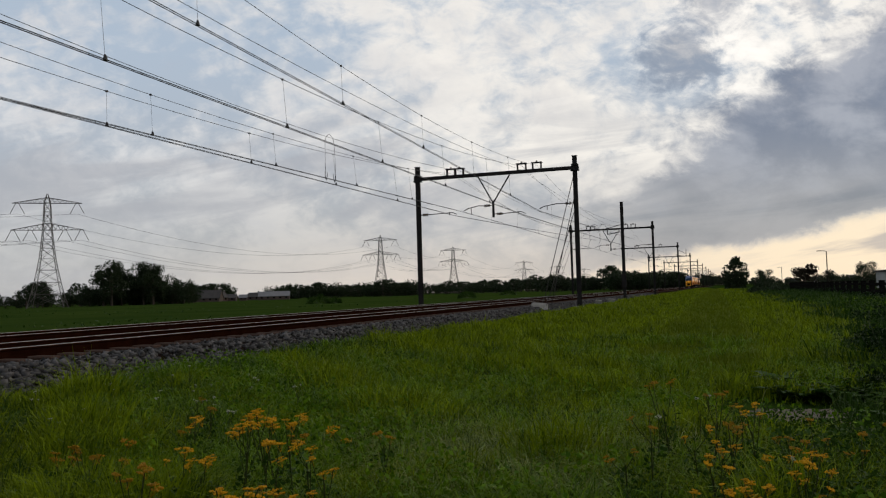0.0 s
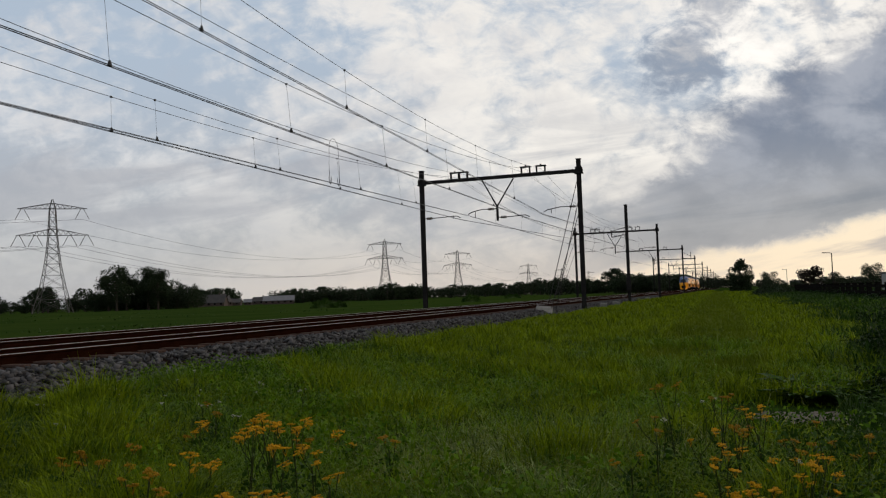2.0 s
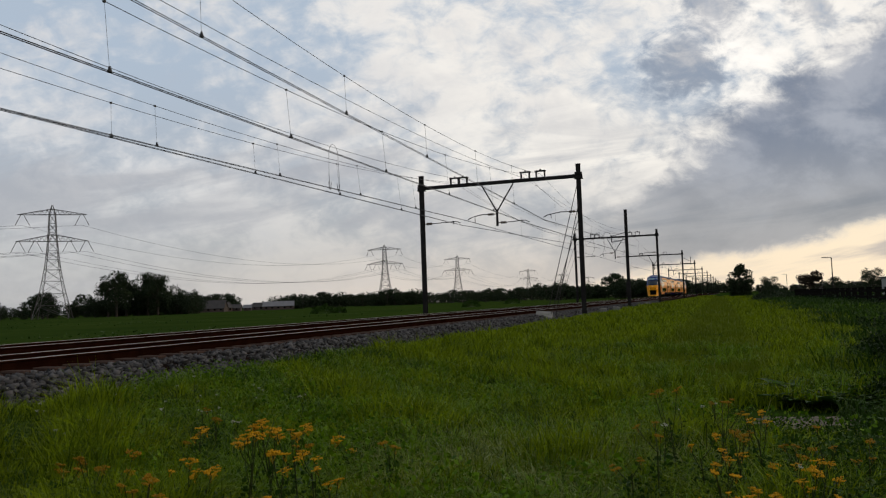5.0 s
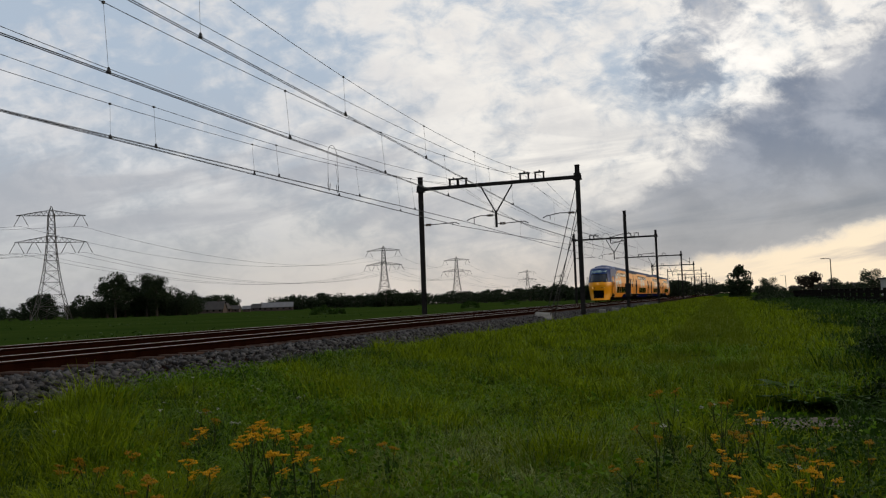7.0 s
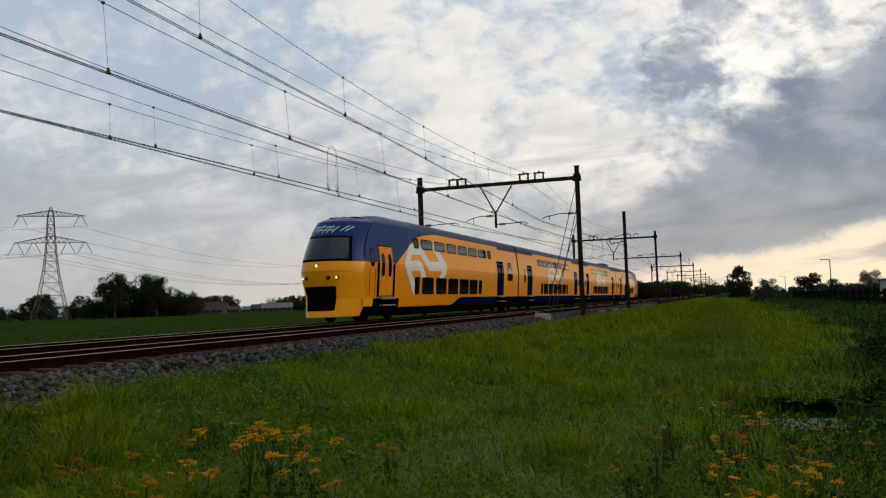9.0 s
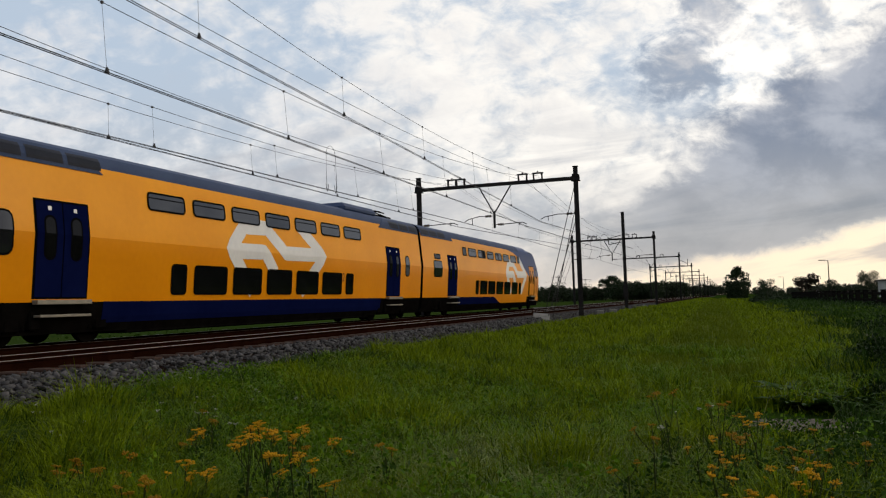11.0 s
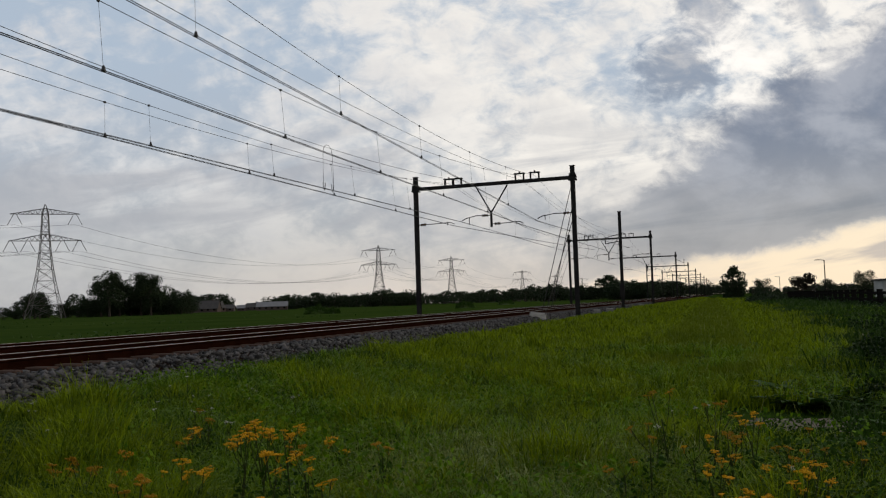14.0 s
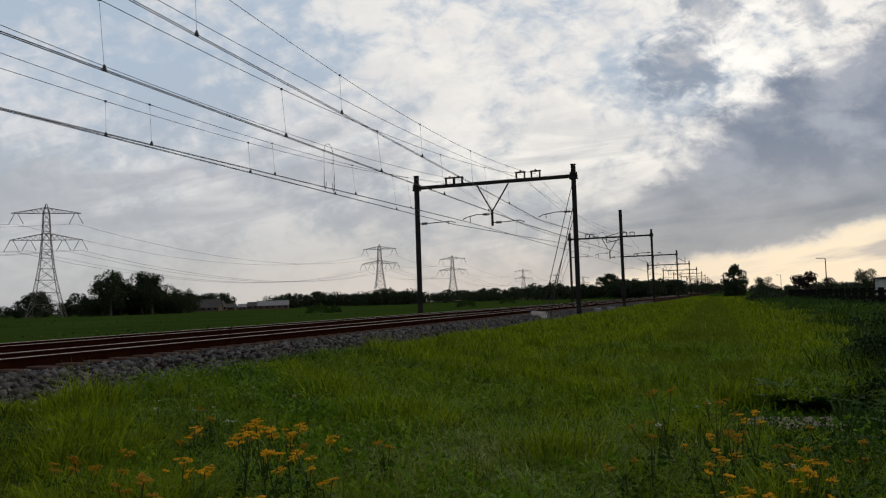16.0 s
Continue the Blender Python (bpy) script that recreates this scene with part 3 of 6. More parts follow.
def overhead():
    """Wires: name, x at the first gantry, x one span nearer, height polynomial in y, radius; droppers join pairs."""
    near = {
        "far_contact_a": (-14.9, -15.7, (0, 0.0035, 5.303), 0.0095), "far_contact_b": (-15.4, -15.5, (0, -0.0023, 5.378), 0.0095),
        "far_carrier_a": (-15.13, -15.6, (0.00172, -0.0770, 7.395), 0.008), "far_carrier_b": (-15.67, -15.3, (0.00169, -0.05805, 6.776), 0.008),
        "far_feeder": (-15.13, -15.3, (0.00164, -0.078, 7.99), 0.009),
        "near_contact_a": (-11.1, -11.2, (0, -0.0077, 5.418), 0.011), "near_contact_b": (-10.24, -10.6, (0, -0.0377, 7.067), 0.011),
        "near_carrier_a": (-11.24, -11.3, (0.002, -0.0846, 7.495), 0.009), "near_carrier_b": (-10.32, -10.6, (0.0026, -0.159, 9.624), 0.009),
        "near_feeder": (-11.24, -11.3, (0.00126, -0.0655, 8.02), 0.009),
    }
    xat = lambda w, y: w[0] + (w[1] - w[0]) * (48 - y) / 53.4
    zat = lambda w, y: w[2][0] * y * y + w[2][1] * y + w[2][2]
    lab = {"contact": "dark copper contact wire over the railway track", "carrier": "sagging carrier wire of the overhead line", "feeder": "sagging feeder wire of the overhead line"}
    for nm, w in near.items():
        kind = nm.split("_")[1]
        ys = [-5.4 + 53.4 * i / 24 for i in range(25)]
        pts = [(xat(w, y), y, zat(w, y)) for y in ys]
        far = nm.startswith("far")
        cx = TRACK_FAR if far else TRACK_NEAR
        # the spans beyond
        for k in range(1, 10):
            a, b = GANTRY_Y[k], GANTRY_Y[k + 1]
            stag = 0.2 if k % 2 else -0.2
            if k > 1 and (nm.endswith("_b") or kind == "feeder"):
                break
            za, sag = {"carrier": (8.2, 1.45), "contact": (5.42, 0.03), "feeder": (8.25, 0.7)}[kind]
            xa, _, z1 = pts[-1]
            xb = cx + stag * (kind == "contact") + (0.35 if nm.endswith("_b") else 0)
            z2 = za + (1.0 if nm.endswith("_b") and kind == "contact" else 0.0)
            for i in range(1, 13):
                t = i / 12
                pts.append((xa + (xb - xa) * t, a + (b - a) * t, z1 + (z2 - z1) * t - 4 * sag * t * (1 - t)))
        for dx in ((-0.03, 0.03) if kind == "contact" else (0.0,)):
            bm = bmesh.new()
            tube(bm, [(x + dx, y, z + dx * 0.1) for x, y, z in pts], w[3])
            tagged(obj(kind + "_wire", bm, "wire"), lab[kind], "overhead wire", "overhead wires")
    # droppers between carrier and contact wires
    drops = [("far_carrier_b", "far_contact_b", (17.9, 25.0, 31.6, 38.5)), ("far_carrier_a", "far_contact_a", (19.6, 26.3, 33.0, 39.5)),
             ("near_carrier_a", "near_contact_a", (5.0, 12.9, 19.9, 26.5, 33.3, 40.2)), ("near_carrier_b", "near_contact_b", (7.5, 14.9, 21.9, 28.6, 34.9, 41.2))]
    for ca, co, ys in drops:
        for y in ys:
            p, q = (xat(near[ca], y), y, zat(near[ca], y)), (xat(near[co], y), y, zat(near[co], y))
            bm = bmesh.new()
            tube(bm, [p, q], 0.0045)
            bmesh.ops.create_cone(bm, cap_ends=True, segments=6, radius1=0.055, radius2=0.02, depth=0.12, matrix=Matrix.Translation(Vector(q) + Vector((0, 0, 0.05))))
            bmesh.ops.create_cube(bm, size=0.05, matrix=Matrix.Translation(p))
            tagged(obj("dropper", bm, "wire"), "thin dropper wire clamped between carrier and contact wire", "dropper", "overhead droppers")
    for k in range(1, 7):
        for cx in (TRACK_FAR, TRACK_NEAR):
            for i in range(1, 7):
                t = i / 7
                y = GANTRY_Y[k] + 53.4 * t
                z = 8.2 - 4 * 1.45 * t * (1 - t)
                bm = bmesh.new()
                tube(bm, [(cx, y, z), (cx, y, 5.42)], 0.0045)
                tagged(obj("dropper", bm, "wire"), "thin dropper wire clamped between carrier and contact wire", "dropper", "overhead droppers")
    # looped jumper cable joining the two far-track systems
    bm = bmesh.new()
    ya, yb = 30.6, 31.6
    pts = []
    for i in range(15):
        a = math.pi * i / 14
        pts.append((-15.45, (ya + yb) / 2 - 0.42 * math.cos(a), 6.95 + 0.42 * math.sin(a)))
    tube(bm, [(-15.45, ya + 0.12, 5.45), (-15.45, ya + 0.05, 6.0)] + pts + [(-15.45, yb, 6.0), (-15.45, yb - 0.1, 5.4)], 0.010, 5)
    for y in (ya + 0.12, yb - 0.1):
        tube(bm, [(-15.45, y - 0.12, 5.75), (-15.45, y - 0.08, 5.5), (-15.45, y, 5.42)], 0.012)
        tube(bm, [(-15.45, y + 0.12, 5.75), (-15.45, y + 0.08, 5.5), (-15.45, y, 5.42)], 0.012)
    tagged(obj("jumper_cable", bm, "wire"), "looped jumper cable hanging between overhead wires", "jumper cable")
    # looser cables slung at the second gantry
    bm = bmesh.new()
    y = GANTRY_Y[2]
    for x0, r in ((-15.6, 0.7), (-14.4, 0.55), (-11.9, 0.6)):
        tube(bm, [(x0 + r - r * math.cos(math.pi * i / 10), y - 0.2 - 0.1 * i, 7.4 + 0.9 * math.sin(math.pi * i / 10)) for i in range(11)], 0.018)
        tube(bm, [(x0, y - 0.2, 7.4), (x0 + 0.2, y - 0.6, 6.4), (x0 - 0.1, y - 1.0, 5.5)], 0.015)
    for x0 in (-15.9, -12.8):
        tube(bm, [(x0, y - 6, 6.2), (x0 + 0.6, y - 3, 7.3), (x0 + 1.6, y, 7.8)], 0.015)
    tagged(obj("cable_tangle", bm, "wire"), "tangle of slack jumper cables at a gantry", "cables")


overhead()


# small concrete covers and a side bracket along the line
for x, y, w in ((-7.5, 51.5, 0.4), (-7.3, 56.0, 0.45), (-7.3, 78.0, 0.4)):
    bm = bmesh.new()
    box(bm, -w / 2, w / 2, -0.2, 0.2, -0.3, 0.08, 0.03)
    c_ = obj("cable_cover", bm, "concrete")
    c_.matrix_basis = pose(x, y, -0.18, 3, 4, 20 * w)
    tagged(c_, "weathered concrete cable cover beside the track", "cable cover", "cable covers")
br = empty("side_bracket", "steel side bracket with an upright arm on a gantry mast", "bracket", "", pose(MAST_R, GANTRY_Y[3], 0))
bm = bmesh.new()
bar(bm, (0.1, 0, 6.0), (1.4, 0, 5.9), 0.07)
bar(bm, (0.1, 0, 7.0), (1.4, 0, 6.3), 0.06)
bar(bm, (1.4, 0, 5.7), (1.4, 0, 7.1), 0.09)
part("arm", bm, "steel", br)


# ---------------------------------------------------------------- train
HALF = [(0.25, 1.12), (0.40, 1.17), (0.60, 1.23), (0.95, 1.285), (1.30, 1.312), (1.75, 1.346), (2.05, 1.369), (2.45, 1.40), (2.86, 1.3634), (3.28, 1.3259), (3.77, 1.2821), (4.13, 1.25),
        (4.28, 1.205), (4.44, 1.09), (4.56, 0.88), (4.64, 0.56), (4.675, 0.27), (4.69, 0.0)]
NOSE = [(0.25, 0.0), (0.40, 0.07), (0.60, 0.16), (0.95, 0.25), (1.30, 0.17), (1.75, 0.03), (2.05, 0.0), (2.45, 0.16), (2.86, 0.34), (3.28, 0.58), (3.77, 0.94), (4.13, 1.30), (4.44, 1.75), (4.60, 2.2), (4.69, 2.4)]
LENGTH = 107.8


def lerp(tab, z):
    for (a, p), (b, q) in zip(tab, tab[1:]):
        if z <= b:
            return p + (q - p) * max(0.0, (z - a) / (b - a))
    return tab[-1][1]


def halfw(z):
    return lerp(HALF, z)


def nose_y(x, z):
    return lerp(NOSE, z) + 1.5 * min(1.0, abs(x) / max(0.3, halfw(z))) ** 2.6


def cab_z(z, d):
    """The roof over the cab lies lower than the roof behind it."""
    return z if z <= 4.13 else 4.13 + (z - 4.13) * (1 - 0.52 * (1 - smooth(3.9, 5.0, d)))


def orient(s, flip):
    return LENGTH - s if flip else s


def strip(bm, d0, d1, z0, z1, off, flip, side=1, mi=0, thick=0.0, lower=False, lean=0.0):
    """A panel on the carriage side between distances d0, d1 and heights z0, z1, bent with the side."""
    zs = [z0] + [z for z, _ in HALF if z0 + 0.02 < z < z1 - 0.02] + [z1]
    rows = []
    for z in zs:
        k = lean * (z - z0) / (z1 - z0)
        rows.append([bm.verts.new((side * (halfw(z) + off), orient(d, flip), cab_z(z, d) if lower else z)) for d in ((d0 + k, d1) if lean > 0 else (d0, d1 + k))])
    for a, b in zip(rows, rows[1:]):
        bm.faces.new((a[0], a[1], b[1], b[0])).material_index = mi
    if thick:
        back = [[bm.verts.new((v.co.x - side * thick, v.co.y, v.co.z)) for v in r] for r in rows]
        for r, k in ((rows, back),):
            for i in range(len(r) - 1):
                for e in (0, 1):
                    bm.faces.new((r[i][e], r[i + 1][e], k[i + 1][e], k[i][e])).material_index = mi
            for i in (0, -1):
                bm.faces.new((r[i][0], r[i][1], k[i][1], k[i][0])).material_index = mi


def rounded(w, h, r, n=4):
    pts = []
    for cx, cz, a0 in ((w / 2 - r, h / 2 - r, 0), (-w / 2 + r, h / 2 - r, 90), (-w / 2 + r, -h / 2 + r, 180), (w / 2 - r, -h / 2 + r, 270)):
        for i in range(n + 1):
            a = radians(a0 + 90 * i / n)
            pts.append((cx + r * math.cos(a), cz + r * math.sin(a)))
    return pts


PANES = {}


def pane_mesh(w, h, r, split=False):
    """Window in its rubber seal: u along the side, v up, x outwards."""
    key = (round(w, 2), round(h, 2), r, split)
    if key in PANES:
        return PANES[key]
    bm = bmesh.new()
    o, i = rounded(w, h, r), rounded(w - 0.09, h - 0.09, max(0.03, r - 0.03))
    vo0 = [bm.verts.new((0.0, u, v)) for u, v in o]
    vo = [bm.verts.new((0.014, u, v)) for u, v in o]
    vi = [bm.verts.new((0.014, u, v)) for u, v in i]
    vg = [bm.verts.new((0.006, u, v)) for u, v in i]
    n = len(o)
    for k in range(n):
        j = (k + 1) % n
        bm.faces.new((vo0[k], vo0[j], vo[j], vo[k])).material_index = 0
        bm.faces.new((vo[k], vo[j], vi[j], vi[k])).material_index = 0
        bm.faces.new((vi[k], vi[j], vg[j], vg[k])).material_index = 0
    bm.faces.new(vg).material_index = 1
    if split:
        box(bm, 0.004, 0.013, -w / 2 + 0.05, w / 2 - 0.05, h * 0.16, h * 0.16 + 0.025)
    me = bpy.data.meshes.new("window")
    bm.to_mesh(me)
    bm.free()
    me.materials.append(M["black"])
    me.materials.append(M["glass_upper" if split else "glass"])
    PANES[key] = me
    return me


def window(car, d0, d1, z0, z1, flip, side, r=0.13, split=False, name="window"):
    zc = (z0 + z1) / 2
    tilt = -4.4 if zc < 2.45 else 5.1
    w = new(name, pane_mesh(d1 - d0, (z1 - z0) / math.cos(radians(tilt)), r, split))
    w.parent = car
    m = pose(side * (halfw(zc) + 0.009), orient((d0 + d1) / 2, flip), zc)
    if side < 0:
        m = m @ pose(0, 0, 0, 0, 0, 180)
    w.matrix_basis = m @ pose(0, 0, 0, 0, -tilt, 0)
    return w


def bent_pane(bm, d0, d1, z0, z1, off, flip, side, r, mi):
    """Rounded panel that follows the crease in the carriage side."""
    zs = sorted({round(z, 3) for z in [z0 + r * (1 - math.cos(radians(a))) for a in (0, 30, 60, 90)] + [z1 - r * (1 - math.cos(radians(a))) for a in (0, 30, 60, 90)] + [z for z, _ in HALF if z0 + r < z < z1 - r]})
    prev = None
    for z in zs:
        e = min(z - z0, z1 - z)
        cut = r - math.sqrt(max(0.0, r * r - (r - e) ** 2)) if e < r else 0.0
        cut = min(cut, (d1 - d0) / 2 - 0.01)
        row = [bm.verts.new((side * (halfw(z) + off), orient(d, flip), z)) for d in (d0 + cut, d1 - cut)]
        if prev:
            bm.faces.new((prev[0], prev[1], row[1], row[0])).material_index = mi
        prev = row


def bent_window(car, d0, d1, z0, z1, flip, side, r=0.16, glass="glass_upper", name="window"):
    bm = bmesh.new()
    bent_pane(bm, d0, d1, z0, z1, 0.010, flip, side, r, 0)
    bent_pane(bm, d0 + 0.045, d1 - 0.045, z0 + 0.045, z1 - 0.045, 0.015, flip, side, max(0.04, r - 0.04), 1)
    part(name, bm, ["black", glass], car)


def door(car, d0, d1, flip, side, mat):
    bm = bmesh.new()
    strip(bm, d0 - 0.06, d1 + 0.06, 1.02, 3.2, 0.004, flip, side, 1)
    mid = (d0 + d1) / 2
    for a, b in ((d0, mid - 0.02), (mid + 0.02, d1)):
        strip(bm, a, b, 1.06, 3.15, 0.022, flip, side, 0, 0.02)
        c = (a + b) / 2
        bent_pane(bm, c - 0.18, c + 0.18, 1.86, 2.86, 0.026, flip, side, 0.17, 1)
        bent_pane(bm, c - 0.135, c + 0.135, 1.91, 2.81, 0.029, flip, side, 0.13, 2)
    leafs = part("door", bm, [mat, "black", "glass"], car, "closed double sliding door with tall oval panes")
    if mat == "navy":
        for c in ((d0 + mid) / 2, (d1 + mid) / 2):
            bm = bmesh.new()
            strip(bm, c - 0.05, c + 0.05, 2.96, 3.05, 0.025, flip, side, 0)
            part("sticker", bm, "paint_white", leafs, "small pale sticker")
    bm = bmesh.new()
    y0, y1 = sorted((orient(d0 - 0.05, flip), orient(d1 + 0.05, flip)))
    box(bm, side * 1.30, side * 1.46, y0, y1, 0.90, 1.00, 0.01)
    box(bm, side * 1.20, side * 1.48, y0 + 0.05, y1 - 0.05, 0.62, 0.68, 0.01)
    part("step", bm, "step", car, "worn pale metal door step")


def bogie(car, d, flip):
    y = orient(d, flip)
    bm = bmesh.new()
    for sx in (-1, 1):
        box(bm, sx * 1.02, sx * 1.16, y - 1.75, y + 1.75, 0.42, 0.66, 0.04)
        for dy in (-1.3, 1.3):
            box(bm, sx * 1.0, sx * 1.22, y + dy - 0.22, y + dy + 0.22, 0.30, 0.66, 0.05)
            bar(bm, (sx * 1.12, y + dy * 0.75, 0.35), (sx * 1.12, y + dy * 0.75, 0.75), 0.16, sides=10)
        box(bm, sx * 0.9, sx * 1.2, y - 0.4, y + 0.4, 0.5, 0.95, 0.05)
        box(bm, sx * 1.1, sx * 1.3, y - 0.9, y - 0.6, 0.35, 0.75, 0.03)
    box(bm, -1.1, 1.1, y - 0.3, y + 0.3, 0.4, 0.85, 0.05)
    part("bogie", bm, "under", car, "grimy steel bogie frame")
    for dy in (-1.3, 1.3):
        bm = bmesh.new()
        for sx in (-0.7525, 0.7525):
            bmesh.ops.create_cone(bm, cap_ends=True, segments=28, radius1=0.46, radius2=0.46, depth=0.13, matrix=Matrix.Translation((sx, y + dy, 0.46)) @ Matrix.Rotation(radians(90), 4, "Y"))
        bar(bm, (-0.75, y + dy, 0.46), (0.75, y + dy, 0.46), 0.16, sides=10)
        part("wheelset", bm, "under", car, "steel wheelset on the rail")


def stroke(bm, pts, width, d_off, flip_logo=False, off=0.0045, side=1):
    """A flat painted band along points (distance, height) on the side."""
    P = [Vector((d + d_off, z)) for d, z in pts]
    fine = []
    for a, b in zip(P, P[1:]):
        n = max(2, int((b - a).length / 0.15))
        fine += [a + (b - a) * i / n for i in range(n)]
    fine.append(P[-1])
    rows = []
    for i, p in enumerate(fine):
        d = fine[min(i + 1, len(fine) - 1)] - fine[max(i - 1, 0)]
        nrm = Vector((-d.y, d.x)).normalized() * width / 2
        row = []
        for k in range(-4, 5):
            q = p + nrm * (k / 4)
            z = min(4.1, max(1.0, q.y))
            row.append(bm.verts.new((side * (halfw(z) + off), q.x, z)))
        rows.append(row)
    for ra, rb in zip(rows, rows[1:]):
        for k in range(8):
            bm.faces.new((ra[k], ra[k + 1], rb[k + 1], rb[k]))


LOGO = ([(4.41, 3.56), (6.19, 2.48), (4.56, 1.19)], [(5.95, 2.52), (3.48, 2.48), (2.32, 3.24), (1.02, 3.2), (0.23, 2.48), (1.51, 1.2)], [(0.28, 2.42), (2.12, 2.46), (2.82, 1.8)])


def logo(car, d_off, k=1.0):
    bm = bmesh.new()
    for i, pts in enumerate(LOGO):
        stroke(bm, [(d * k, z) for d, z in pts], 0.48, d_off, off=0.007 + 0.0015 * i)
    part("side_marking", bm, "paint_white", car, "large pale grey angular arrow marking")


def shell(name, d0, d1, flip, cab):
    """Body of one carriage; a cab end carries the rounded nose and a lower roof."""
    bm = bmesh.new()
    zs = [z for z, _ in HALF]
    if cab:
        xs = [math.sin(a * math.pi / 2 / 12) for a in range(13)]
        grid = []
        for z in zs:
            row = []
            for x in [-x for x in reversed(xs)] + xs[1:]:
                y = nose_y(x * halfw(z), z)
                row.append(bm.verts.new((x * halfw(z), orient(y, flip), cab_z(z, y))))
            grid.append(row)
        for j in range(len(zs) - 1):
            for i in range(len(grid[0]) - 1):
                f = bm.faces.new((grid[j][i], grid[j][i + 1], grid[j + 1][i + 1], grid[j + 1][i]))
                f.material_index = 2 if zs[j] > 2.4 else 0
        stations = [3.95, 4.2, 4.45, 4.7, 5.0, 7.4, d1]
        left, right = [[r[0] for r in grid]], [[r[-1] for r in grid]]
    else:
        stations = [d1]
        left = [[bm.verts.new((-w, orient(d0, flip), z)) for z, w in HALF]]
        right = [[bm.verts.new((w, orient(d0, flip), z)) for z, w in HALF]]
        bm.faces.new(left[0] + list(reversed(right[0]))).material_index = 4
    for d in stations:
        for rings, sd in ((left, -1), (right, 1)):
            rings.append([bm.verts.new((sd * w, orient(d, flip), cab_z(z, d) if cab else z)) for z, w in HALF])
    bm.faces.new(left[-1] + list(reversed(right[-1]))).material_index = 4
    for rings in (left, right):
        for k, d in enumerate(stations):
            for j in range(len(zs) - 1):
                zc = (zs[j] + zs[j + 1]) / 2
                f = bm.faces.new((rings[k][j], rings[k + 1][j], rings[k + 1][j + 1], rings[k][j + 1]))
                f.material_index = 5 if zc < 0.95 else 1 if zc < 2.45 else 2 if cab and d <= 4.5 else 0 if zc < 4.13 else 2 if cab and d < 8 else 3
    bmesh.ops.remove_doubles(bm, verts=bm.verts, dist=0.0005)
    bmesh.ops.recalc_face_normals(bm, faces=bm.faces)
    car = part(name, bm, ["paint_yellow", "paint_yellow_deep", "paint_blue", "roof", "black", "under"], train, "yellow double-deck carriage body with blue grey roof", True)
    for p in car.data.polygons:
        p.use_smooth = p.material_index in (2, 3, 0) and cab
    car.data.set_sharp_from_angle(angle=radians(24))
    return car


def skirt(car, d0, d1, flip, mat, z0=0.42, z1=0.955, ramp=0.0):
    bm = bmesh.new()
    for sd in (1, -1):
        strip(bm, d0, d1, z0, z1, 0.012, flip, sd, 0, 0.06)
    part("skirt", bm, mat, car)


def roof_gear(car, d0, d1, flip, lean):
    """Dark sloping equipment cover on the roof's shoulder, with louvred panels; lean slants its inner end."""
    for sd in (1, -1):
        bm = bmesh.new()
        strip(bm, d0, d1, 3.98, 4.44, 0.02, flip, sd, 0, 0.05, lean=lean)
        part("roof_cover", bm, "roof", car, "dark blue sloping roof cover")
        n = max(2, int(abs(d1 - d0) / 1.1))
        for i in range(1, n):
            a, b = d0 + (d1 - d0) * (i + 0.06) / n, d0 + (d1 - d0) * (i + 0.94) / n
            if i in (1, 2, n - 1):
                bm = bmesh.new()
                strip(bm, a, b, 4.06, 4.36, 0.027, flip, sd, 0)
                for k in range(5):
                    strip(bm, a + 0.03, b - 0.03, 4.08 + k * 0.055, 4.11 + k * 0.055, 0.036, flip, sd, 0)
                part("roof_grille", bm, "grille", car, "dark louvred roof grille")


UPPER = [(8.36, 9.94), (10.30, 11.86), (12.22, 13.80), (14.17, 15.72), (16.05, 17.66), (18.02, 19.60)]
LOWER = [(8.29, 9.90), (10.29, 11.90), (12.22, 13.85), (14.16, 15.76), (15.98, 17.50)]


def digit(car, d, z, flip, side=1):
    c = bpy.data.curves.new("class_digit", "FONT")
    c.body, c.size, c.align_x, c.align_y = "2", 0.45, "CENTER", "CENTER"
    tmp = new("class_digit", c)
    me = bpy.data.meshes.new_from_object(tmp)
    bpy.data.objects.remove(tmp)
    me.materials.clear()
    me.materials.append(M["navy"])
    o = new("class_digit", me)
    o.parent = car
    tilt = 4.4 if z < 2.45 else -5.1
    o.matrix_basis = pose(halfw(z) + 0.006, orient(d, flip), z) @ pose(0, 0, 0, 0, tilt, 0) @ Matrix(((0, 0, 1, 0), (1, 0, 0, 0), (0, 1, 0, 0), (0, 0, 0, 1)))


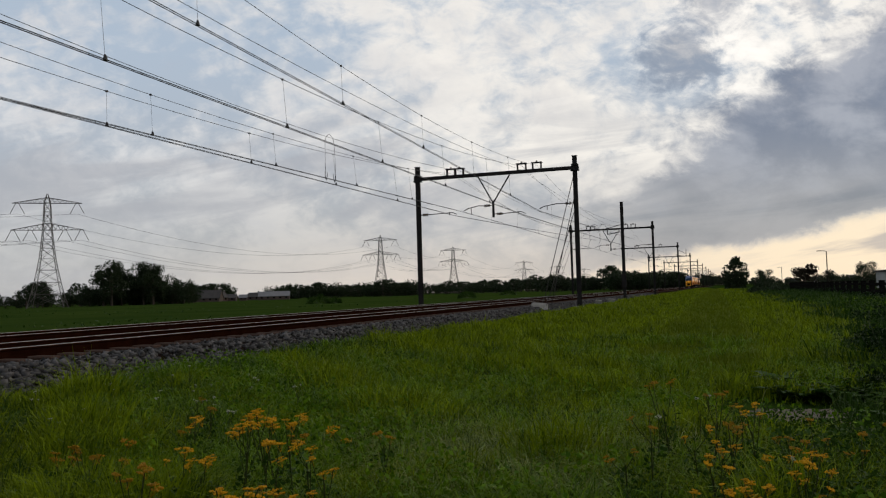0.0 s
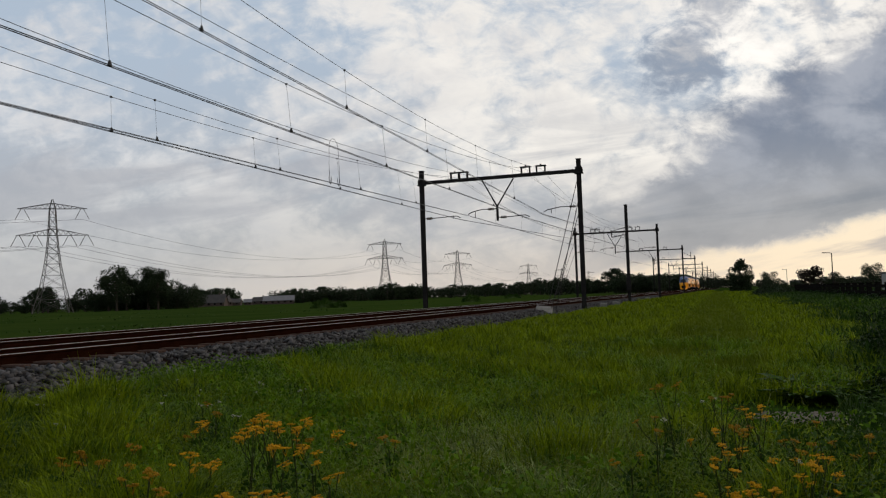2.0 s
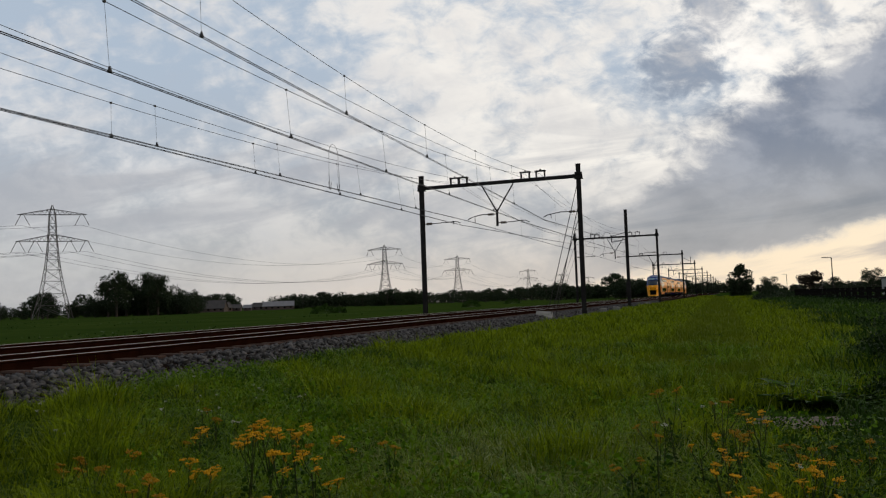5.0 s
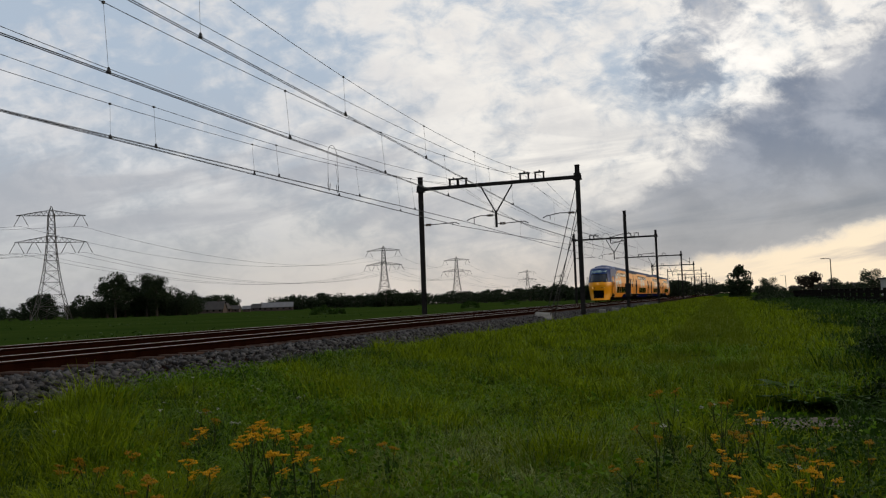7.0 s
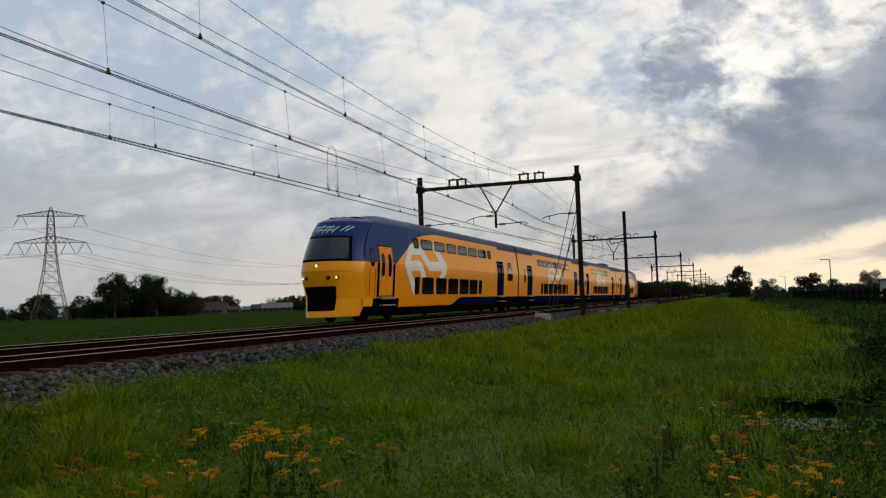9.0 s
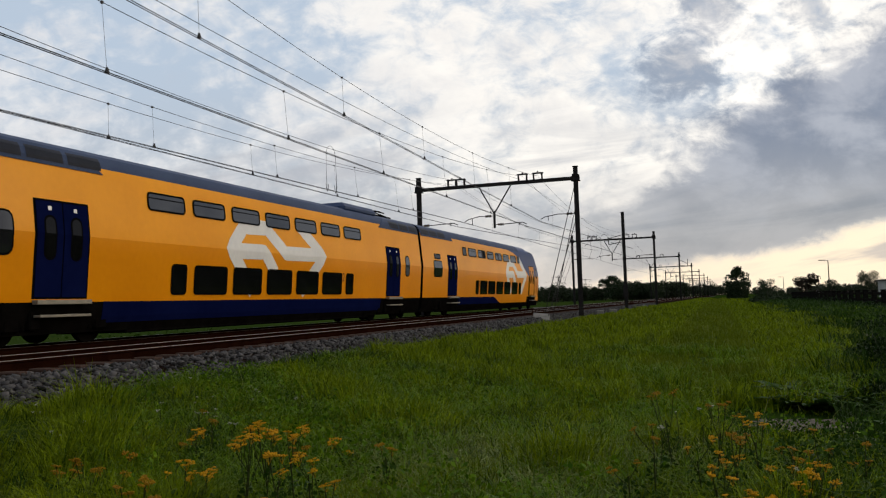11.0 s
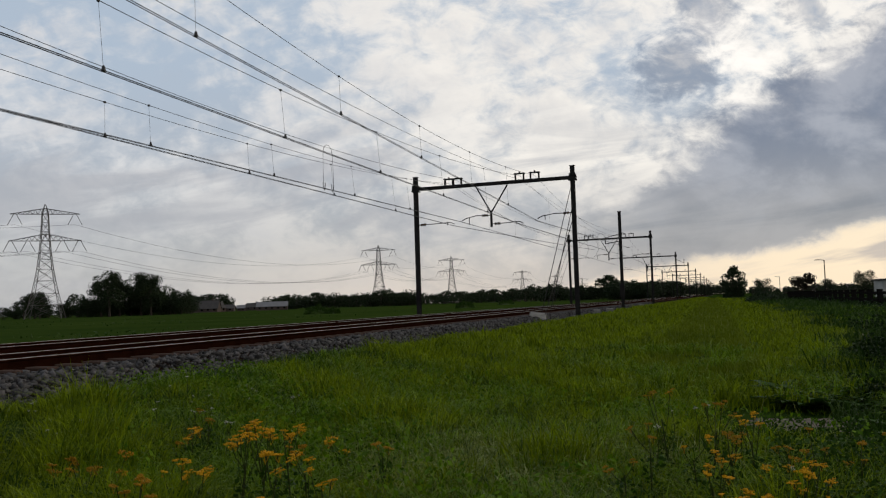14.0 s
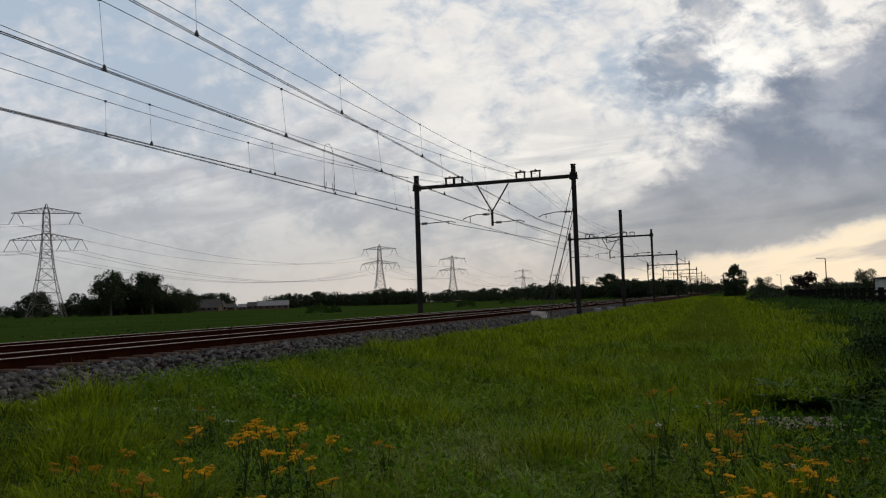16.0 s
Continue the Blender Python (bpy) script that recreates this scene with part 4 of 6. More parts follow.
def end_car(flip):
    car = shell("cab_carriage", 0, 27.32, flip, True)
    for sd in (1, -1):
        for a, b in UPPER:
            window(car, a, b, 3.28, 3.77, flip, sd, 0.13, True)
        window(car, 7.37, 8.02, 3.28, 3.77, flip, sd, 0.12)
        window(car, 20.0, 20.7, 3.28, 3.77, flip, sd, 0.08)
        for a, b in LOWER:
            window(car, a, b, 1.11, 1.93, flip, sd, 0.12)
        window(car, 7.31, 7.92, 1.11, 1.93, flip, sd, 0.12)
        window(car, 17.83, 18.43, 1.11, 1.93, flip, sd, 0.12)
        bent_window(car, 24.46, 25.80, 1.98, 2.84, flip, sd)
        bent_window(car, 24.62, 25.60, 2.90, 3.18, flip, sd, 0.06, "glass", "destination_display")
        bent_window(car, 2.20, 2.60, 2.26, 3.02, flip, sd, 0.16, "glass", "cab_window")
        door(car, 21.98, 23.47, flip, sd, "navy")
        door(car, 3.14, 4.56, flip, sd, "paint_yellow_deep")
        # painted blue sweep from the cab over the shoulder, and the pale edge behind it
        bm = bmesh.new()
        tops = [(1.66, 2.46), (1.95, 2.46), (5.0, 2.46), (5.5, 2.72), (6.2, 3.05), (7.2, 3.55), (7.9, 3.80), (8.9, 3.98), (10.5, 4.12)]
        lo = [(d, z) for d, z in tops]
        fine = []
        for (a, p), (b, q) in zip(lo, lo[1:]):
            for i in range(6):
                fine.append((a + (b - a) * i / 6, p + (q - p) * i / 6))
        fine.append(lo[-1])
        rows = []
        for d, z in fine:
            # the nose surface ends where the side begins
            zt = 4.13
            while zt > z + 0.01 and lerp(NOSE, zt) + 1.5 > d + 0.14:
                zt -= 0.01
            rows.append((bm.verts.new((sd * (halfw(z) + 0.003), orient(d, flip), z)), bm.verts.new((sd * (halfw(zt) + 0.003), orient(d, flip), zt))))
        for ra, rb in zip(rows, rows[1:]):
            bm.faces.new((ra[0], rb[0], rb[1], ra[1]))
        part("blue_sweep", bm, "paint_blue", car, "dark blue painted sweep behind the cab")
        # black frame beside the door openings, jambs
        for a, b, za, zb in ((2.90, 3.08, 1.0, 2.44), (2.68, 2.73, 1.1, 2.2), (2.12, 2.17, 1.1, 2.2), (4.63, 4.86, 1.0, 2.44)):
            bm = bmesh.new()
            strip(bm, a, b, za, zb, 0.006, flip, sd, 0)
            part("handrail_recess", bm, "black", car)
        bm = bmesh.new()
        strip(bm, 3.05, 4.30, 4.17, 4.50, 0.012, flip, sd, 0, 0.04, lower=True)
        for k in range(3):
            strip(bm, 3.12 + k * 0.38, 3.42 + k * 0.38, 4.23, 4.45, 0.022, flip, sd, 1, lower=True)
        part("cab_roof_grille", bm, ["roof", "grille"], car, "dark grille on the cab roof shoulder")
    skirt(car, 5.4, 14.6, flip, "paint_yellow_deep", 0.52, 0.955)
    skirt(car, 14.6, 21.6, flip, "navy", 0.45, 0.955)
    bm = bmesh.new()
    for sd in (1, -1):
        # the blue band runs out in a soft slope under the yellow
        prev = None
        for i in range(17):
            t = i / 16
            d = 14.65 - 2.2 * t
            zt = 0.957 - 0.43 * (t * t * (3 - 2 * t))
            zl = [0.50 + (max(0.505, zt) - 0.50) * k / 5 for k in range(6)]
            row = [bm.verts.new((sd * (halfw(z) + 0.017), orient(d, flip), z)) for z in zl]
            if prev:
                for k in range(5):
                    bm.faces.new((prev[k], row[k], row[k + 1], prev[k + 1]))
            prev = row
        strip(bm, 5.4, 21.6, 0.30, 0.545, 0.024, flip, sd, 1)
    part("skirt_edge", bm, ["navy", "under"], car)
    # lower nose skirt in yellow, wrapped under the cab side
    bm = bmesh.new()
    rows = []
    for z in (0.30, 0.45, 0.62, 0.80, 0.96):
        xs = [math.sin(a * math.pi / 2 / 8) * halfw(z) for a in range(-8, 9)]
        rows.append([bm.verts.new((x * 1.004, orient(nose_y(x, z) - 0.012, flip), z)) for x in xs])
    for a, b in zip(rows, rows[1:]):
        for i in range(len(a) - 1):
            bm.faces.new((a[i], a[i + 1], b[i + 1], b[i]))
    for sd in (1, -1):
        strip(bm, 1.55, 2.55, 0.62, 0.96, 0.006, flip, sd, 0)
    part("nose_skirt", bm, "paint_yellow", car, "yellow lower nose fairing", True)

    def on_nose(bm, xa, xb, za, zb, off, n=8, m=5, mi=0, taper=0.0):
        g = []
        for j in range(m + 1):
            z = za + (zb - za) * j / m
            k = 1 - taper * j / m
            g.append([bm.verts.new(((xa + (xb - xa) * i / n) * k, orient(nose_y((xa + (xb - xa) * i / n) * k, z) - off, flip), z)) for i in range(n + 1)])
        for a, b in zip(g, g[1:]):
            for i in range(n):
                bm.faces.new((a[i], a[i + 1], b[i + 1], b[i])).material_index = mi
    bm = bmesh.new()
    on_nose(bm, -1.12, 1.12, 2.47, 3.50, 0.012, 16, 10, 0, 0.13)
    on_nose(bm, -1.04, 1.04, 2.55, 3.42, 0.020, 16, 10, 1, 0.13)
    part("windscreen", bm, ["black", "windscreen"], car, "wide dark curved windscreen", True)
    bm = bmesh.new()
    on_nose(bm, -0.60, 0.60, 0.50, 1.46, 0.02, 10, 8, 0, -0.14)
    on_nose(bm, -0.54, 0.54, 0.57, 1.38, 0.028, 10, 8, 1, -0.14)
    part("coupler_opening", bm, ["black", "under"], car, "black coupler opening in the nose")
    bm = bmesh.new()
    bar(bm, (0, orient(0.35, flip), 0.95), (0, orient(-0.1, flip), 0.95), 0.3, sides=8)
    part("coupler", bm, "under", car, "dark automatic coupler")
    # nose crease drawn as a strip of the shaded yellow
    bm = bmesh.new()
    on_nose(bm, -1.15, 1.15, 2.02, 2.08, 0.014, 12, 1, 0)
    part("crease_line", bm, "paint_yellow_deep", car)
    for x, z, r, mt, nm in ((0, 2.28, 0.075, "lamp", "headlamp"), (-0.74, 1.80, 0.07, "lamp", "headlamp"), (0.74, 1.80, 0.07, "lamp", "headlamp"), (-0.46, 1.80, 0.07, "redlamp", "tail_lamp"), (0.46, 1.80, 0.07, "redlamp", "tail_lamp")):
        if flip and mt == "lamp":
            mt = "glass"
        bm = bmesh.new()
        bmesh.ops.create_cone(bm, cap_ends=True, segments=14, radius1=r * 1.25, radius2=r * 1.1, depth=0.07, matrix=Matrix.Translation((x, orient(nose_y(x, z) + 0.01, flip), z)) @ Matrix.Rotation(radians(90), 4, "X"))
        for f in bm.faces:
            f.material_index = 0
        bmesh.ops.create_uvsphere(bm, u_segments=12, v_segments=6, radius=r * 0.85, matrix=Matrix.Translation((x, orient(nose_y(x, z) - 0.02, flip), z)) @ Matrix.Diagonal((1, 0.35, 1, 1)))
        for f in bm.faces:
            if abs(f.calc_center_median().y - orient(nose_y(x, z) - 0.02, flip)) < 0.035 and (Vector((f.calc_center_median().x - x, 0, f.calc_center_median().z - z))).length < r * 0.84 and len(f.verts) < 8:
                f.material_index = 1
        part(nm, bm, ["black", mt], car, "round lamp in a dark ring")
    if not flip:
        # unreadable sprayed scribble above the windscreen, kept as plain curved bars
        for pts in ([(-0.95, 3.60), (-0.80, 3.84), (-0.62, 3.96)], [(-0.70, 3.60), (-0.46, 3.95)], [(-0.52, 3.58), (-0.30, 3.92)], [(-0.32, 3.62), (-0.10, 3.98)], [(-0.12, 3.58), (0.14, 3.94)],
                    [(0.08, 3.60), (0.30, 3.96)], [(0.30, 3.62), (0.50, 3.90)], [(0.60, 3.70), (0.80, 3.94)], [(0.74, 3.68), (0.92, 3.90)], [(-0.90, 3.70), (-0.30, 3.76), (0.42, 3.74)], [(-0.74, 3.86), (-0.2, 3.90), (0.36, 3.86)]):
            bm = bmesh.new()
            fine = [(a[0] + (b[0] - a[0]) * t / 5, a[1] + (b[1] - a[1]) * t / 5) for a, b in zip(pts, pts[1:]) for t in range(6)]
            for (xa, za), (xb, zb) in zip(fine, fine[1:]):
                d = Vector((xb - xa, zb - za))
                if d.length < 1e-4:
                    continue
                nn = Vector((-d.y, d.x)).normalized() * 0.020
                bm.faces.new([bm.verts.new((x, nose_y(x, z) - 0.02, z)) for x, z in ((xa + nn.x, za + nn.y), (xb + nn.x, zb + nn.y), (xb - nn.x, zb - nn.y), (xa - nn.x, za - nn.y))])
            part("sprayed_mark", bm, "spray", car, "pale sprayed stroke on the blue nose")
    for x, d, w, l in ((-0.4, 2.75, 0.22, 0.25), (0.05, 2.65, 0.12, 0.18), (0.35, 3.1, 0.2, 0.4), (-0.35, 3.5, 0.2, 0.4)):
        bm = bmesh.new()
        y = orient(d, flip)
        box(bm, x - w, x + w, y - l, y + l, 4.28, 4.425, 0.02)
        part("roof_vent", bm, "under", car, "low dark vent on the cab roof")
    roof_gear(car, 22.3, 27.25, flip, 0.8)
    bogie(car, 4.0, flip)
    bogie(car, 23.9, flip)
    bm = bmesh.new()
    y0, y1 = sorted((orient(6.5, flip), orient(21.0, flip)))
    box(bm, -1.12, 1.12, y0, y1, 0.17, 0.5, 0.03)
    part("underframe", bm, "under", car)
    logo(car, 6.0 if not flip else 96.3, 0.93)
    if flip:
        digit(car, 11.98 + 0.1, 3.5, flip)
        digit(car, 12.05, 1.75, flip)
        digit(car, 17.65, 1.75, flip)
    return car


def mid_car(s0, s1):
    car = shell("carriage", s0, s1, False, False)
    c = (s0 + s1) / 2
    for sd in (1, -1):
        for k in range(7):
            u = c - 6.72 + 1.92 * k
            window(car, u, u + 1.56, 3.28, 3.77, False, sd, 0.13, True)
            if 0 < k < 6:
                window(car, u - 0.02, u + 1.58, 1.11, 1.93, False, sd, 0.12)
        window(car, c - 6.72 + 0.9, c - 6.72 + 1.56, 1.11, 1.93, False, sd, 0.12)
        window(car, c + 4.82, c + 5.48, 1.11, 1.93, False, sd, 0.12)
        for e, g in ((s1, -1), (s0, 1)):
            a, b = sorted((e + g * 2.67, e + g * 4.17))
            door(car, a, b, False, sd, "navy")
            a, b = sorted((e + g * 1.50, e + g * 2.06))
            bent_window(car, a, b, 1.92, 2.88, False, sd, 0.2)
    skirt(car, s0 + 4.77, s1 - 4.77, False, "navy", 0.45, 0.955)
    for e, g in ((s1, -1), (s0, 1)):
        a, b = sorted((e + g * 0.05, e + g * 4.8))
        roof_gear(car, a, b, False, 0.8 if g < 0 else -0.8)
        bogie(car, e + g * 3.47, False)
    bm = bmesh.new()
    box(bm, -1.12, 1.12, s0 + 5.75, s1 - 5.75, 0.17, 0.5, 0.03)
    part("underframe", bm, "under", car)
    logo(car, c - 3.3)
    digit(car, c + 5.0, 3.5, False)
    digit(car, c + 4.6, 1.75, False)
    return car


def pantograph(car, y):
    """Folded current collector lying on the roof."""
    bm = bmesh.new()
    for x in (-0.5, 0.5):
        tube(bm, [(x, y - 0.7, 4.70), (x * 0.7, y + 1.0, 4.76)], 0.03, 6)
        tube(bm, [(x * 0.7, y + 1.0, 4.76), (x, y - 0.9, 4.82)], 0.025, 6)
    for yy in (y - 0.9, y - 0.6):
        tube(bm, [(-0.95, yy, 4.72), (-0.7, yy, 4.83), (0.7, yy, 4.83), (0.95, yy, 4.72)], 0.03, 6)
    box(bm, -0.7, 0.7, y - 0.8, y + 0.8, 4.60, 4.68, 0.02)
    for x in (-0.5, 0.5):
        for yy in (y - 0.6, y + 0.6):
            bar(bm, (x, yy, 4.5), (x, yy, 4.7), 0.14, sides=8)
    part("pantograph", bm, "under", car, "folded dark pantograph")


train = empty("train", "yellow and blue double-deck electric passenger train on the far track", "train")
end_car(False)
mid_car(27.63, 53.77)
m3 = mid_car(54.03, 80.17)
pantograph(m3, 77.4)
bm = bmesh.new()
box(bm, -1.0, 1.0, 72.6, 75.9, 4.40, 4.82, 0.16)
part("roof_hood", bm, "roof", m3, "blue grey raised roof hood before the pantograph")
end_car(True)
for a, b in ((27.30, 27.65), (53.75, 54.05), (80.15, 80.50)):
    bm = bmesh.new()
    n = 3
    for i in range(n):
        y = a + (b - a) * (i + 0.5) / n
        ww = [(z, w * 0.97) for z, w in HALF if z > 0.9]
        ring = [(w, y, z) for z, w in ww] + [(-w, y, z) for z, w in reversed(ww)]
        f0 = [bm.verts.new((x, y - 0.055, z)) for x, _, z in ring]
        f1 = [bm.verts.new((x, y + 0.055, z)) for x, _, z in ring]
        for k in range(len(ring)):
            j = (k + 1) % len(ring)
            bm.faces.new((f0[k], f0[j], f1[j], f1[k]))
        bm.faces.new(f0)
        bm.faces.new(f1)
    part("gangway", bm, "black", train, "black rubber gangway bellows between carriages")


# ---------------------------------------------------------------- far country
def bearing(deg, dist):
    """Plan position seen deg degrees left of the track's direction at dist metres from the origin."""
    return -math.sin(radians(deg)) * dist, math.cos(radians(deg)) * dist


def quads_mesh(name, centres, sizes, mat, seed, squash=1.0):
    """Many small leaf faces with random turns, as one mesh."""
    rng = np.random.default_rng(seed)
    n = len(centres)
    a = rng.normal(size=(n, 3))
    a /= np.linalg.norm(a, axis=1)[:, None]
    b = np.cross(a, rng.normal(size=(n, 3)))
    b /= np.linalg.norm(b, axis=1)[:, None]
    s = np.asarray(sizes)[:, None]
    c = np.asarray(centres)
    v = np.stack([c - a * s * 0.5, c + b * s * 0.32, c + a * s * 0.5, c - b * s * 0.32], axis=1).reshape(-1, 3)
    me = bpy.data.meshes.new(name)
    me.vertices.add(4 * n)
    me.vertices.foreach_set("co", v.astype(np.float32).ravel())
    me.loops.add(4 * n)
    me.loops.foreach_set("vertex_index", np.arange(4 * n, dtype=np.int32))
    me.polygons.add(n)
    me.polygons.foreach_set("loop_start", np.arange(0, 4 * n, 4, dtype=np.int32))
    me.materials.append(M[mat])
    me.update(calc_edges=True)
    return me


def tree(seed, h, w, trunk, leaf, mat="leaf", clumps=22, per=52, tall=1.0):
    """Tapered trunk with limbs and a loose crown of leaf clumps."""
    rng = np.random.default_rng(seed)
    t = empty("tree", "dark leafy tree with an uneven crown beyond the meadow", "tree", "trees along the horizon")
    bm = bmesh.new()
    bmesh.ops.create_cone(bm, cap_ends=True, segments=7, radius1=0.035 * h, radius2=0.012 * h, depth=h * 0.7, matrix=Matrix.Translation((0, 0, h * 0.35 - 0.3)))
    cents = []
    for i in range(clumps):
        while True:
            p = rng.uniform(-1, 1, 3)
            if np.linalg.norm(p) < 1:
                break
        k = 1.0 - 0.25 * max(0, p[2]) ** 2
        c = np.array([p[0] * w / 2 * k, p[1] * w / 2 * k, trunk + (h - trunk) * (0.46 + 0.44 * p[2])])
        cents.append(c)
        if i % 3 == 0:
            z0 = h * rng.uniform(0.2, 0.5)
            bar(bm, (0, 0, z0), tuple(c), 0.012 * h, sides=5)
    part("trunk", bm, "bark", t)
    cs, ss = [], []
    for c in cents:
        r = rng.uniform(0.13, 0.26) * min(w, h - trunk)
        q = rng.normal(size=(per, 3))
        q /= np.linalg.norm(q, axis=1)[:, None]
        q *= (r * rng.uniform(0.25, 1.0, per) ** 0.5)[:, None]
        q[:, 2] *= 0.8 * tall
        cs.append(c + q)
        ss.append(leaf * rng.uniform(0.6, 1.4, per))
    cr = new("crown", quads_mesh("crown", np.concatenate(cs), np.concatenate(ss), mat, seed))
    cr.parent = t
    return t


KINDS = [tree(1, 12, 11, 1.5, 0.85), tree(2, 12, 9, 0.8, 0.85, clumps=26), tree(3, 12, 8, 2.0, 0.8), tree(4, 12, 13, 0.3, 0.9, clumps=30), tree(5, 12, 5.5, 0.6, 0.8, clumps=18, tall=1.4), tree(6, 12, 14, 0.0, 0.9, clumps=34, per=60)]
FINE = [tree(21, 12, 9, 1.0, 0.40, clumps=38, per=170), tree(22, 12, 11, 0.5, 0.42, clumps=40, per=170), tree(23, 12, 7.5, 1.2, 0.38, clumps=30, per=170)]
PARK = [(42.5, 420), (29.0, 900), (22.5, 760), (38.4, 452), (7.5, 560), (17.0, 790)]
for kd, (b, d) in zip(KINDS, PARK):
    x, y = bearing(b, d)
    kd.matrix_basis = pose(x, y, FIELD_Z - 0.3, 0, 0, b * 7)
for kd, (b, d) in zip(FINE, ((44.9, 400), (38.9, 384), (36.6, 392))):
    x, y = bearing(b, d)
    kd.matrix_basis = pose(x, y, FIELD_Z - 0.3, 0, 0, b * 7)
trng = random.Random(7)


def plant_tree(b, d, h, k=None, wide=1.0, z=FIELD_Z - 0.3, pool=None):
    x, y = bearing(b, d)
    pool = pool or KINDS
    src = pool[k % len(pool)]
    s = h / 12
    return copy_thing(src, pose(x, y, z, 0, 0, trng.uniform(0, 360)) @ Matrix.Diagonal((s * wide, s * wide, s, 1)))


def tree_row(b0, b1, n, d0, d1, h0, h1, kinds=(0, 1, 2, 3, 5)):
    for i in range(n):
        b = b0 + (b1 - b0) * (i + trng.uniform(0.1, 0.9)) / n
        plant_tree(b, trng.uniform(d0, d1), trng.uniform(h0, h1), trng.choice(kinds), trng.uniform(0.9, 1.3))


# near grove round the first pylon
for b, d, h, k in ((45.5, 395, 10.5, 0), (44.6, 390, 12.0, 3), (47.2, 400, 8.5, 5), (43.2, 420, 8.0, 1), (41.1, 370, 18.5, 2), (40.6, 365, 19.5, 0), (40.0, 375, 16, 3), (39.3, 380, 17.0, 5),
                   (38.7, 372, 19.0, 0), (38.1, 368, 18.0, 3), (37.6, 376, 15, 1), (36.9, 380, 12.5, 2), (36.2, 372, 12.0, 1), (35.6, 385, 9.0, 5), (41.9, 372, 10.0, 1), (42.4, 378, 7, 5)):
    plant_tree(b, d, h, k, 0.85, pool=FINE)
tree_row(47.5, 42, 10, 430, 470, 5, 8, (3, 5))
tree_row(42, 35.5, 14, 385, 400, 7, 10, (3, 5))
tree_row(36.0, 33.4, 9, 570, 600, 10.5, 13.5, (0, 3))
tree_row(33.4, 30.8, 7, 680, 740, 3.5, 5.5, (3, 5))
tree_row(30.5, 20.8, 40, 590, 690, 8.5, 12.5, (0, 1, 3, 5))
tree_row(24.2, 21.0, 12, 540, 590, 8, 12.5, (3, 5, 1))
tree_row(21.5, 12.0, 44, 620, 760, 7.5, 13, (0, 1, 2, 3, 5))
tree_row(16.5, 8.5, 30, 900, 1050, 11, 16, (0, 1, 2, 4))
plant_tree(12.7, 640, 14.5, 2)
plant_tree(12.3, 660, 11, 0)
tree_row(12.2, 8.0, 18, 480, 560, 7.5, 11.5, (0, 1, 3, 5))
for b, h in ((7.9, 14.0), (7.4, 16.0), (7.0, 13.0), (8.6, 9.0)):
    plant_tree(b, 500, h, 1)
tree_row(7.2, 2.8, 34, 410, 470, 8.5, 10.5, (3, 5, 1))
tree_row(2.8, -0.2, 12, 900, 980, 10, 15, (0, 3, 5))
LONE = tree(12, 8.2, 5.0, 0.2, 0.36, "leaf", 50, 130, 1.2)
tagged(LONE, "dense dark bushy tree standing beside the railway verge", "tree")
x, y = bearing(-0.55, 205)
LONE.matrix_basis = pose(x, y, -1.0)
tree_row(-1.3, -9.8, 16, 480, 640, 4.5, 6.5, (3, 5))
for b, d, h in ((-2.35, 330, 7.5), (-8.25, 260, 7.6), (-6.1, 300, 6.0)):
    plant_tree(b, d, h, 1, 0.9, -0.9, FINE)
# unseen tree belt added beyond lane and fence: closes the meadow, darkens window reflections
for i in range(44):
    plant_tree(-15 - i * 3.4, 95 + 12 * (i % 3), 10 + i % 4, i % 6, 1.25, -1.1)
RED = tree(9, 8, 6.8, 1.0, 0.5, "red_leaf", 26, 90)
tagged(RED, "dark reddish rounded tree standing alone in the meadow", "tree")
x, y = bearing(-4.7, 290)
RED.matrix_basis = pose(x, y, -0.9, 0, 0, 20)


def bush(x, y, w, d, h, seed, leaf=0.3, n=900, mat="leaf", z=FIELD_Z, label="low dark bush growing in the pasture"):
    rng = np.random.default_rng(seed)
    p = rng.normal(size=(n, 3))
    p /= np.linalg.norm(p, axis=1)[:, None]
    p *= rng.uniform(0.3, 1, n)[:, None] ** 0.4
    bump_ = 1 + 0.35 * np.sin(p[:, 0] * 7 + seed) * np.cos(p[:, 1] * 5)
    c = np.stack([p[:, 0] * w / 2, p[:, 1] * d / 2, np.abs(p[:, 2]) * h * bump_], axis=1)
    o = new("bush", quads_mesh("bush", c, leaf * rng.uniform(0.6, 1.5, n), mat, seed))
    o.location = (x, y, z)
    return tagged(o, label, "bush", "bushes")


bush(5.0, 112, 5.5, 7, 1.7, 9, 0.22, 2600, "leaf", -0.95, "low dark shrub at the edge of the meadow")
bx, by = bearing(-0.55, 204)
bush(bx, by, 5.2, 4.5, 2.6, 8, 0.3, 2600, "leaf", -1.0, "dense dark undergrowth round the foot of a tree")
for b, d, w, h, s in ((27.3, 172, 6.5, 1.7, 1), (26.3, 176, 3.5, 1.2, 2), (17.25, 205, 5.2, 1.7, 3), (14.4, 300, 7, 1.5, 4), (29.2, 640, 9, 4, 5)):
    bx, by = bearing(b, d)
    bush(bx, by, w, 2.5, h, s, 0.25 if d < 400 else 0.8, 1400, "weed")


